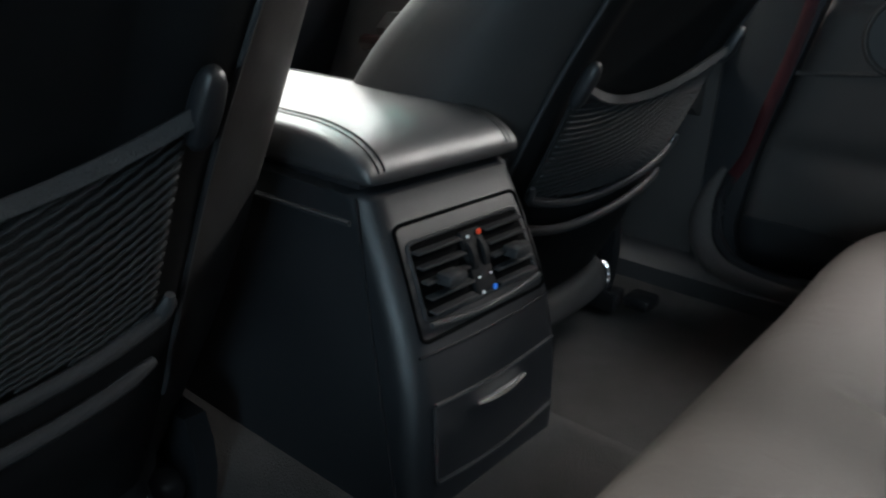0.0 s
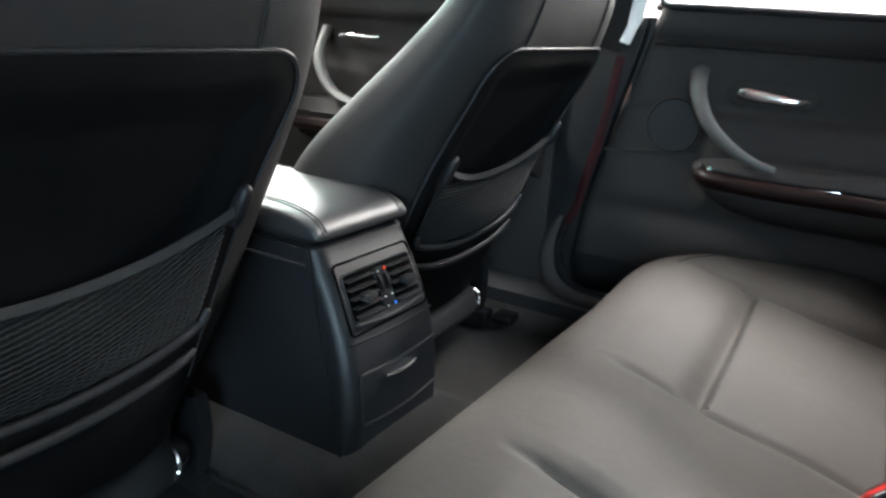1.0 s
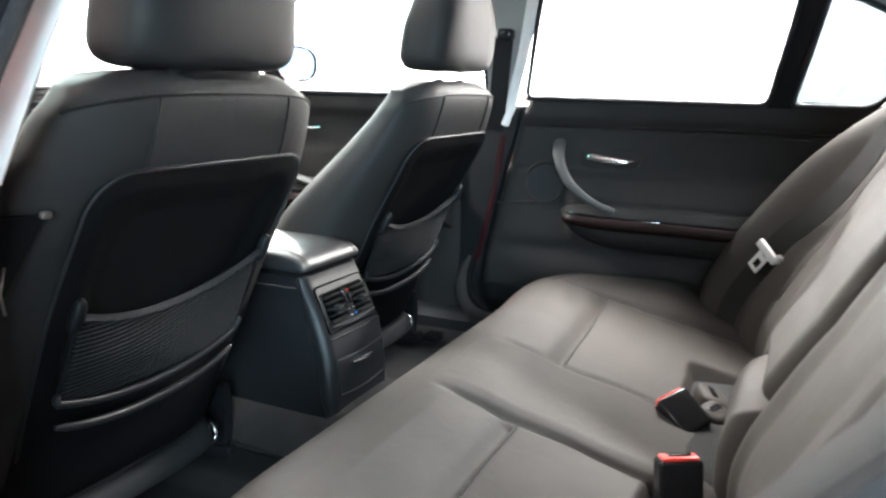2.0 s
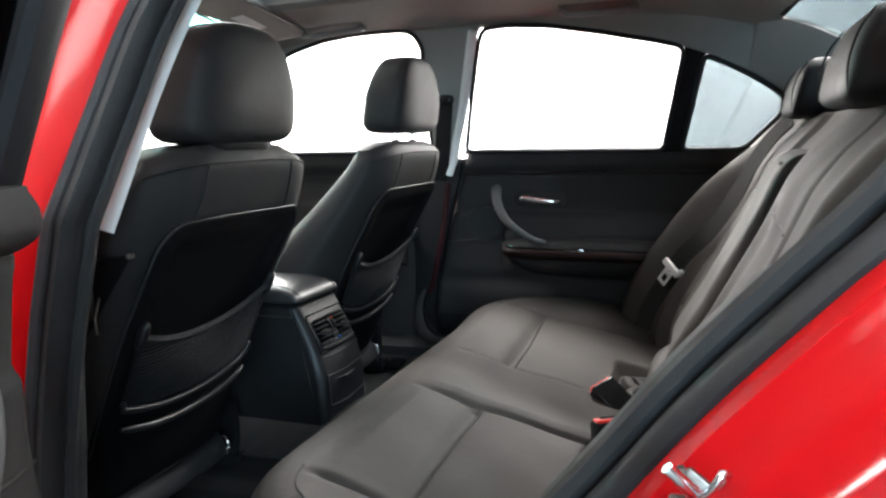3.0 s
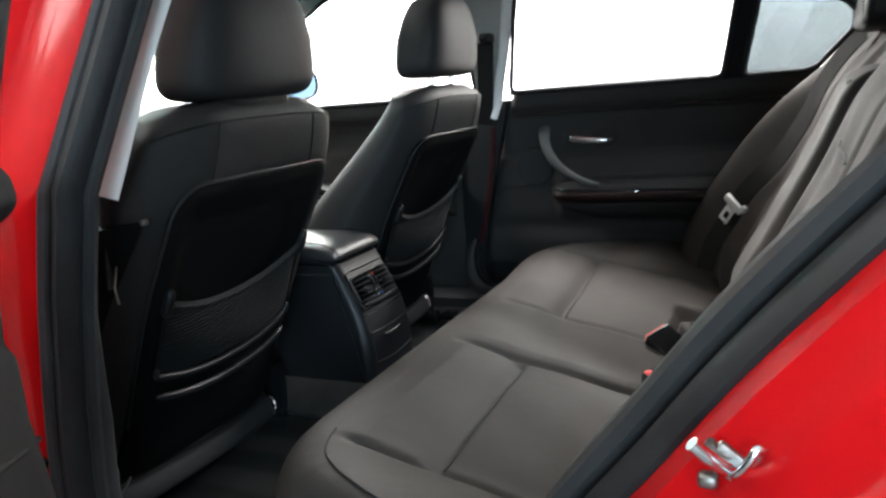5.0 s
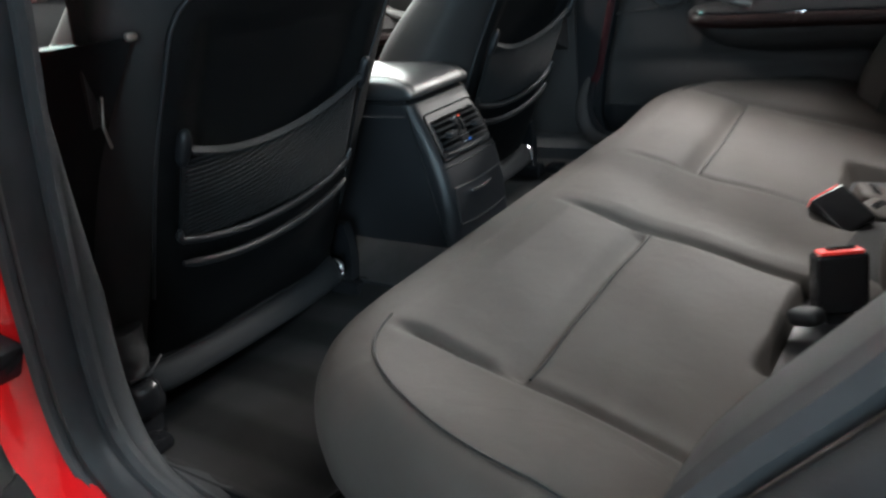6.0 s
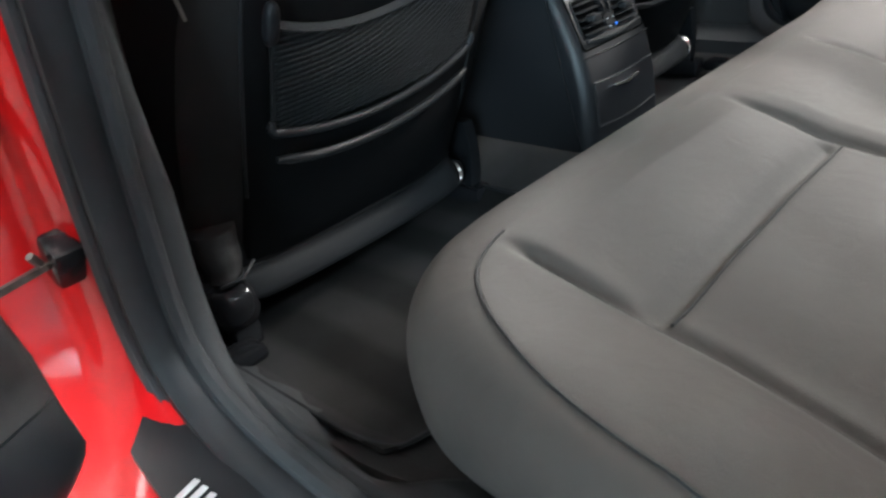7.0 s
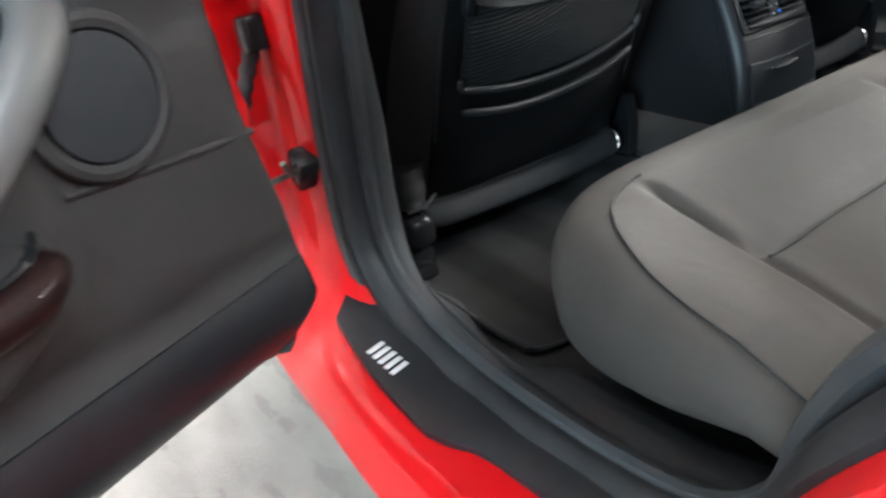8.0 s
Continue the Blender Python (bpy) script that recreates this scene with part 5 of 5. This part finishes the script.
lid_xs = [-0.40 + 0.02 * k for k in range(13)] + [LIDX + LIDR * e for e in (0.0, 0.2, 0.35, 0.5, 0.62, 0.72, 0.8, 0.87, 0.92, 0.96, 0.985, 0.998)]
lid = part("armrest_lid", loft([lid_ring(x) for x in lid_xs]), LIDLEATHER, con, "padded black leather armrest lid", 60)
for sd in (-1, 1):
    for off in (0.0, 0.006):
        part("lid_seam", tube([(x + 0.0006, sd * (0.082 - off), lid_top(x) + 0.0003 - (0.0018 if off == 0 else 0.0008)) for x in lid_xs[:-1]], 0.0009, 6), THREAD, lid)
part("lid_gap", box((-0.23, 0, 0.696), (0.335, 0.172, 0.012), 0.002), BLACK, con)

# vents
vent_tilt = math.atan2(-(face_x(0.66) - face_x(0.60)), 0.06)


def on_face(y, z, out=0.0):
    return Vector((face_x(z) + out, y, z))


def face_loop(w0, w1, z0, z1, out=0.001, r=0.010):
    """A rounded frame on the sloping face: width at the bottom w0, at the top w1."""
    pts = []
    for p, q in rounded(2, 2, 0.12, 5):
        z = (z0 + z1) / 2 + q * (z1 - z0) / 2
        w = w0 + (w1 - w0) * (z - z0) / (z1 - z0)
        pts.append(on_face(p * w / 2, z, out))
    return pts


bez = part("vent_bezel", tube(face_loop(0.164, 0.154, 0.587, 0.667, 0.0), 0.0016, 8, True, (1, 0, 0)), VOID, con, "fine dark joint round the vent panel")
part("vent_edge", tube(face_loop(0.146, 0.139, 0.6015, 0.6545, 0.0005), 0.0016, 8, True, (1, 0, 0)), SATIN, bez, "satin black rim of the vent opening")
part("bezel_edge", tube([on_face(-0.072 + 0.144 * k / 20, 0.5995 - 0.005 * math.sin(math.pi * k / 20), 0.005) for k in range(21)], 0.0024, 8), SATIN, bez)
# no real hollow: a near-black sheet on the face paints the vent's inner shade
part("vent_shade", slab(lambda u, v: on_face(-0.0695 + 0.139 * u, 0.603 + 0.050 * v, 0.0012), 8, 6, (-0.002, 0, 0)), VOID, bez, "near-black sheet painting the shade inside the vent")
for sd in (-1, 1):
    for k in range(5):
        z = 0.607 + 0.0103 * k
        part("vent_slat", moved(box((0, 0, 0), (0.008, 0.052, 0.0018), 0.0006), Matrix.Translation(tuple(on_face(sd * 0.0415, z, 0.0045)))), SATIN, bez)
    part("vent_tab", moved(box((0, 0, 0), (0.016, 0.022, 0.010), 0.003), Matrix.Translation(tuple(on_face(sd * 0.043, 0.628, 0.011)))), SATIN, bez, "sliding vent tab")
mid = part("wheel_panel", moved(box((0, 0, 0), (0.006, 0.027, 0.052), 0.002), Matrix.Translation(tuple(on_face(0, 0.6275, 0.0015))) @ Matrix.Rotation(-vent_tilt, 4, "Y")), WHEELBLACK, bez)
for y0 in (-0.0075, 0.0075):
    part("thumb_wheel", moved(tube([(0, y0 - 0.0028, 0), (0, y0 + 0.0028, 0)], 0.019, 24), Matrix.Translation(tuple(on_face(0, 0.6275, -0.0115)))), WHEELBLACK, mid, "ribbed thumb wheel")
    part("wheel_mark", box(tuple(on_face(y0, 0.6175, 0.0062)), (0.0012, 0.002, 0.0012)), WHITEDOT, mid)
for y0, z, mt in ((-0.0075, 0.648, WHITEDOT), (0.0075, 0.649, REDDOT), (-0.0075, 0.6065, WHITEDOT), (0.0075, 0.607, BLUEDOT)):
    part("printed_mark", moved(tube([(0, 0, 0), (0.0016, 0, 0)], 0.0024 if mt is not WHITEDOT else 0.0012, 12), Matrix.Translation(tuple(on_face(y0, z, 0.006)))), mt, mid)
# drawer
dr = part("drawer", slab(lambda u, v: on_face((-0.080 + 0.160 * u), 0.476 + 0.064 * v - 0.004 * math.sin(math.pi * u), 0.002), 14, 8, (-0.006, 0, 0)), PLASTIC, con, "black ashtray drawer")
for z, sag in ((0.541, 0.004), (0.4755, 0.007)):
    part("drawer_edge", tube([on_face(-0.081 + 0.162 * k / 20, z - sag * math.sin(math.pi * k / 20), 0.0025) for k in range(21)], 0.0018, 6), SATIN, dr)
part("drawer_side", tube([on_face(-0.0815, 0.540, 0.002), on_face(-0.0815, 0.477, 0.002)], 0.0012, 6), SATIN, dr)
hp = [on_face(-0.0365 + 0.066 * k / 12, 0.5265 - 0.003 * math.sin(math.pi * k / 12), 0.006) for k in range(13)]
part("drawer_handle", tube(hp, [0.001 + 0.0032 * math.sin(math.pi * (0.08 + 0.84 * k / 12)) for k in range(13)], 8, flat=0.8), CHROME, dr, "chrome drawer handle")
part("face_line", tube([on_face(-0.088 + 0.176 * k / 10, 0.579 - 0.003 * math.sin(math.pi * k / 10), 0.0005) for k in range(11)], 0.0012, 6), BLACK, con)

# ---- rear bench ----
bench = thing("rear_seat", "grey-black leather rear bench seat with sewn panels and folding armrest", "car seat")
TOPZ = [(0.225, 0.570), (0.245, 0.570), (0.30, 0.556), (0.37, 0.532), (0.46, 0.514), (0.58, 0.484), (0.70, 0.455)]
RIDGE = [(0.226, 0.46), (0.2275, 0.50), (0.230, 0.530), (0.235, 0.556), (0.244, 0.580), (0.259, 0.603), (0.283, 0.626), (0.32, 0.650), (0.39, 0.680), (0.49, 0.704), (0.60, 0.716), (0.70, 0.718)]
RIDGE = [(p.x, p.y) for p in catmull([(a, b, 0) for a, b in RIDGE], 8)]
X0, X1 = 0.226, 0.70


def g(a, w):
    return math.exp(-(a / w) ** 2)


def bench_z(x, y):
    """Height of the cushion's top, with its sewn creases."""
    ay = abs(y - YC)
    crease = 0.548 + 0.10 * max(0.0, x - 0.45)
    behind = clamp((x - 0.235) / 0.04)
    dz = -0.009 * g(ay - crease, 0.008) * behind
    rise = clamp((ay - crease + 0.045) / 0.17)
    rise = rise * rise * (3 - 2 * rise)
    dz += (0.004 + 0.050 * clamp((x - 0.24) / 0.25)) * rise * behind
    dz -= 0.007 * g(ay - 0.132, 0.007) * clamp((x - 0.235) / 0.05)
    dz += 0.008 * clamp((0.132 - ay) / 0.03) * clamp((x - 0.23) / 0.1)
    inside = clamp((ay - 0.137) / 0.008) * clamp((crease - 0.004 - ay) / 0.008)
    cut = x - 0.373 + 0.03 * (y - YC)
    dz -= 0.013 * g(cut, 0.020 if cut < 0 else 0.006) * inside
    ledge = clamp((ay - 0.125) / 0.012) * clamp((0.385 - ay) / 0.03)
    dz -= 0.034 * clamp((x - 0.585 + 0.03 * ay) / 0.014) ** 0.7 * ledge
    dz += 0.006 * inside * math.sin(math.pi * (ay - 0.13) / 0.42) * behind
    full = clamp((y - YC - 0.30) / 0.24)
    dz += 0.017 * full * full * (3 - 2 * full)
    dz += 0.0016 * math.sin(31 * x + 17 * y) * math.sin(23 * y - 9 * x) * behind
    return smooth(TOPZ, x) + dz


def bench_at(x, y):
    return Vector((x, y, bench_z(x, y)))


def ridge_half(x):
    return interp(RIDGE, x)


NR, NC = 120, 260
rows_x = [X0 + (X1 - X0) * (k / NR) ** 1.5 for k in range(NR + 1)]
bv = []
for x in rows_x:
    hw = ridge_half(x)
    bv += [tuple(bench_at(x, YC + hw * (2 * j / NC - 1))) for j in range(NC + 1)]
WB = NC + 1
bf = [(r * WB + j, r * WB + j + 1, (r + 1) * WB + j + 1, (r + 1) * WB + j) for r in range(NR) for j in range(NC)]
# skirt: the front and side faces roll down from the ridge, full in front and slim at the sides
loop = [r * WB for r in range(NR, -1, -1)] + list(range(1, NC)) + [r * WB + NC for r in range(NR + 1)]
way = [Vector(bv[i]) for i in loop]
dist = [0.0]
for a, b in zip(way, way[1:]):
    dist.append(dist[-1] + (b - a).length)


def along(s):
    return Vector((float(np.interp(s, dist, [p.x for p in way])), float(np.interp(s, dist, [p.y for p in way])), 0))


ROLL = [(0.0, 0.0), (0.030, 0.004), (0.055, 0.014), (0.072, 0.032), (0.084, 0.057), (0.090, 0.090), (0.088, 0.125), (0.080, 0.160), (0.050, 0.195), (0.0, 0.225), (-0.05, 0.230)]
prof = catmull([(o, 0, d) for o, d in ROLL], 3)
skirt = []
for p, s in zip(way, dist):
    w = min(0.09, max(0.004, min(s, dist[-1] - s)))
    t = along(s + w) - along(s - w)
    n = Vector((t.y, -t.x, 0)).normalized()
    if n.dot(Vector((p.x - 0.5, (p.y - YC) * 0.6, 0))) < 0:
        n = -n
    full = 0.30 + 0.70 * max(0.0, -n.x) ** 1.3
    flank = min(1.0, 1.6 * (1 - max(0.0, -n.x)))
    low = 0.335 + (interp([(0.22, 0.355), (0.28, 0.385), (0.36, 0.410), (0.43, 0.442), (0.53, 0.492), (0.70, 0.50)], p.x) - 0.335) * flank
    skirt.append([p + n * (q.x * full) - Vector((0, 0, q.z * (p.z - low) / 0.235)) for q in prof[1:]])
base = len(bv)
M = len(prof) - 1
for col in skirt:
    bv += [tuple(q) for q in col]
for i in range(len(loop) - 1):
    ia, ib = loop[i], loop[i + 1]
    bf.append((ia, ib, base + (i + 1) * M, base + i * M))
    for k in range(M - 1):
        bf.append((base + i * M + k, base + (i + 1) * M + k, base + (i + 1) * M + k + 1, base + i * M + k + 1))
seat_cushion = part("cushion", (bv, bf), LEATHER, bench, "sewn leather cushion", 80)

for sd in (-1, 1):
    # piping round the outer bolster, from the front crease along the side
    xs_ = [0.2288 + 0.42 * (k / 60) ** 1.6 for k in range(61)]
    pts = [bench_at(x, YC + sd * ridge_half(x)) + Vector((0, sd * 0.001, 0.0005)) for x in xs_]
    part("piping", tube(catmull(pts[2:], 3), 0.0019, 6), THREAD, seat_cushion, "sewn edge piping")
    # sewn lines along the panels
    for a0, x0 in ((0.549, 0.262), (0.132, 0.268)):
        line = [x0 + (0.665 - x0) * k / 40 for k in range(41)]
        part("panel_seam", tube([bench_at(x, YC + sd * (a0 + (0.10 * max(0.0, x - 0.45) if a0 > 0.5 else 0))) + Vector((0, 0, -0.0002)) for x in line], [0.0006 + 0.0012 * min(1.0, k / 5) for k in range(41)], 6), THREAD, seat_cushion)
    # cross seam
    part("cross_seam", tube([bench_at(0.379 - 0.03 * (yy - YC), yy) + Vector((0.004, 0, 0.003)) for yy in [YC + sd * (0.145 + 0.395 * k / 20) for k in range(21)]], 0.0018, 6), THREAD, seat_cushion)

# ---- rear backrest ----
BACK = [(0.42, 0.66), (0.50, 0.648), (0.57, 0.656), (0.685, 0.712), (0.75, 0.752), (0.88, 0.842), (0.98, 0.905), (1.03, 0.94), (1.06, 0.97), (1.075, 1.0)]


def back_x(y, z):
    x = smooth(BACK, z)
    ay = abs(y - YC)
    bol = clamp((ay - 0.575) / 0.075)
    x -= (0.115 if y > 0 else 0.015) * bol * bol * (3 - 2 * bol) * math.exp(-((z - 0.72) / 0.30) ** 4)
    x += 0.09 * max(0.0, (ay - 0.645) / 0.06) ** 2
    x += 0.016 * clamp((0.142 - ay) / 0.010)
    x += 0.014 * clamp((ay - 0.150) / 0.03) * clamp((0.46 - ay) / 0.08) * clamp((0.98 - z) / 0.1)
    x += 0.038 * (1 - clamp((y - 0.485) / 0.05)) * clamp((0.97 - z) / 0.22)
    x += 0.008 * g(ay - 0.47, 0.010) * max(0.0, min(1.0, (z - 0.60) / 0.1))
    x += 0.014 * math.sin(math.pi * max(0.0, min(1.0, (ay - 0.14) / 0.33))) * math.exp(-((z - 0.85) / 0.16) ** 4) * -0.6
    x += 0.0014 * math.sin(27 * z + 19 * y) * math.sin(21 * y)
    return x


def back_pt(u, v):
    y = YC - 0.685 + 1.40 * u
    z = 0.42 + 0.655 * v
    return back_x(y, z), y, z


pad = part("backrest", slab(back_pt, 170, 90, (0.10, 0, 0)), LEATHER, bench, "leather backrest with folding centre armrest", 80)
for sd in (-1, 1):
    part("panel_seam", tube([(back_x(YC + sd * 0.47, z) - 0.001, YC + sd * 0.47, z) for z in [0.62 + 0.40 * k / 24 for k in range(25)]], 0.0018, 6), THREAD, pad)
    part("cross_seam", tube([(back_x(YC + sd * (0.165 + 0.28 * k / 16), 0.912) - 0.0006, YC + sd * (0.165 + 0.28 * k / 16), 0.912) for k in range(17)], 0.0015, 6), THREAD, pad)


def cushion_block(y0, y1, z0, z1, proud, soft):
    """A padded block that stands proud of the backrest, with rolled edges."""
    def f(u, v):
        y, z = y0 + (y1 - y0) * u, z0 + (z1 - z0) * v
        e = min(y - y0, y1 - y, z - z0, z1 - z)
        e = clamp(e / soft)
        return back_x(YC, z) + 0.006 - (proud + 0.006) * math.sqrt(max(0.0, 1 - (1 - e) ** 2)) + 0.003 * g((y - YC) / 0.08, 1.0) * e, y, z
    return slab(f, 60, 90, (0.03, 0, 0))


arm = part("centre_armrest", cushion_block(YC - 0.133, YC + 0.133, 0.628, 1.010, 0.034, 0.028), LEATHER, bench, "folded leather centre armrest", 80)
part("strap_slot", box((back_x(YC, 0.985) - 0.030, YC - 0.07, 0.985), (0.006, 0.045, 0.010), 0.002), BLACK, arm, "dark pull strap slot")
part("armrest_stitch", tube([(back_x(YC, z) - 0.0275, YC - 0.108, z) for z in [0.66 + 0.32 * k / 20 for k in range(21)]], 0.0012, 6), THREAD, arm)
part("lower_pad", cushion_block(YC - 0.128, YC + 0.130, 0.455, 0.618, 0.040, 0.035), LEATHER, bench, "leather pad below the folded armrest", 80)
for yc in (-0.375, 0.315):
    hd = part("headrest", pillow((0.995, yc, 1.128), (0.125, 0.275, 0.122), 0.40, 0.24, 48, 24,
                                 lambda p: Vector((p.x * (1 - 0.2 * max(0, p.z)) + 0.2 * p.z, p.y * (1 - 0.10 * max(0, p.z)), p.z))), SEATLEATHER, bench, "dark leather headrest set low", 60)
    for dy in (-0.06, 0.06):
        part("headrest_post", tube([(0.985, yc + dy, 1.03), (0.985, yc + dy, 1.075)], 0.006, 10), STEEL, hd, "bright steel post")
    for sd in (-1, 1):
        # sewn edge between the front face and the end panel
        part("seam", tube(catmull([(0.930, yc + sd * 0.128, 1.080), (0.9285, yc + sd * 0.1315, 1.115), (0.938, yc + sd * 0.130, 1.150), (0.955, yc + sd * 0.124, 1.176)], 6), 0.0016, 6), THREAD, hd)

# ---- belts and buckles ----
belt = thing("seat_belt", "black seat belt across the far backrest with a white tongue", "seat belt")


def back_normal(y, z, h=0.03):
    fy = (back_x(y + h, z) - back_x(y - h, z)) / (2 * h)
    fz = (back_x(y, z + h) - back_x(y, z - h)) / (2 * h)
    return Vector((-1, fy, fz)).normalized()


def on_back(y, z, off=0.012):
    return Vector((back_x(y, z), y, z)) + back_normal(y, z) * off


b1 = [(0.36, 1.055), (0.385, 1.02), (0.43, 0.93), (0.475, 0.84), (0.515, 0.76), (0.545, 0.695), (0.562, 0.62), (0.568, 0.56), (0.57, 0.53)]
b2 = [p.x for p in catmull([(y, 0, 0) for y, z in b1], 6)], [p.x for p in catmull([(z, 0, 0) for y, z in b1], 6)]
lift = [on_back(y, z, 0.027) for y, z in zip(*b2)]
web_n = [(back_normal(y, z, 0.07) + Vector((0, -0.75, 0.1))).normalized() for y, z in zip(*b2)]
for _ in range(6):
    lift = lift[:1] + [(a + b * 2 + c) / 4 for a, b, c in zip(lift, lift[1:], lift[2:])] + lift[-1:]
part("web", ribbon(lift, web_n, 0.048, 0.003), WEB, belt)

up_ = (on_back(0.530, 0.715) - on_back(0.553, 0.672)).normalized()
nrm = (back_normal(0.546, 0.69) + Vector((0, -0.9, 0.1))).normalized()
nrm = (nrm - up_ * nrm.dot(up_)).normalized()
wide_ = up_.cross(nrm).normalized()
TM = Matrix((nrm, wide_, up_)).transposed().to_4x4()
TM.translation = on_back(0.545, 0.680, 0.036)
part("tongue_head", moved(box((0, 0, 0.008), (0.012, 0.062, 0.02), 0.005), TM), WHITEPL, belt, "white plastic tongue head")
part("tongue_horn", moved(box((0, 0.03, 0.018), (0.012, 0.014, 0.02), 0.004), TM), WHITEPL, belt)
part("tongue_blade", moved(join(box((0, -0.011, -0.022), (0.004, 0.007, 0.045), 0.001), box((0, 0.011, -0.022), (0.004, 0.007, 0.045), 0.001), box((0, 0, -0.043), (0.004, 0.028, 0.008), 0.001), box((0, 0, -0.012), (0.004, 0.028, 0.012), 0.001)), TM), WHITEPL, belt, "pale metal tongue blade")


def buckle(at, axis, across, label, face=True):
    """A buckle whose button end lies at a point; axis runs from the stalk to the button, across along its width."""
    b = thing("belt_buckle", label, "belt buckle", "belt buckles")
    z_ = Vector(axis).normalized()
    y_ = (Vector(across) - z_ * Vector(across).dot(z_)).normalized()
    m = Matrix((y_.cross(z_), y_, z_)).transposed().to_4x4()
    m.translation = at
    part("buckle_case", moved(box((0, 0, -0.036), (0.032, 0.060, 0.074), 0.006, 3), m), BLACK, b, "black plastic buckle case")
    part("button", moved(box((-0.002, 0, 0.002), (0.022, 0.050, 0.006), 0.0022), m), BUCKLERED, b, "red release button")
    if face:
        part("button_face", moved(box((-0.0165, 0, -0.005), (0.003, 0.046, 0.012), 0.001), m), BUCKLERED, b, "red button front")
    part("slot", moved(box((-0.003, 0, 0.0072), (0.007, 0.032, 0.002), 0.0005), m), BLACK, b, "dark tongue slot")
    part("stalk", moved(box((0, 0, -0.088), (0.014, 0.034, 0.05), 0.005), m), PLASTIC, b)


buckle((0.572, 0.083, 0.516), (-0.72, 0.42, 0.52), (0.62, 0.70, 0.30), "black belt buckle with a red button tipped over the far cushion")
buckle((0.625, -0.196, 0.545), (-0.10, 0.14, 0.97), (-0.88, -0.47, 0), "upright black belt buckle with a red button beside the centre seat", False)
small = thing("belt_stub", "short black rubber belt end on the near cushion", "belt end")
part("end_piece", moved(pillow((0, 0, 0), (0.046, 0.026, 0.022), 0.6, 0.6, 18, 10), Matrix.Translation((0.604, -0.262, 0.488)) @ Matrix.Rotation(-0.6, 4, "Z") @ Matrix.Rotation(-0.35, 4, "Y")), RUBBER, small)
for px, py, pz, sx, sy, sz, rz in ((0.628, 0.225, 0.468, 0.055, 0.085, 0.034, 0.3), (0.640, 0.135, 0.474, 0.050, 0.060, 0.036, -0.4)):
    flap = thing("anchor_flap", "grey leather flap over a seat anchor behind the cushion", "flap", "anchor flaps")
    part("flap_pad", moved(pillow((0, 0, 0), (sx, sy, sz), 0.5, 0.5, 20, 12), Matrix.Translation((px, py, pz)) @ Matrix.Rotation(rz, 4, "Z") @ Matrix.Rotation(0.35, 4, "Y")), LEATHER, flap)
    part("flap_slot", moved(box((-0.004, 0, sz * 0.46), (0.012, sy * 0.55, 0.006), 0.002), Matrix.Translation((px, py, pz)) @ Matrix.Rotation(rz, 4, "Z") @ Matrix.Rotation(0.35, 4, "Y")), BLACK, flap, "dark anchor slot")
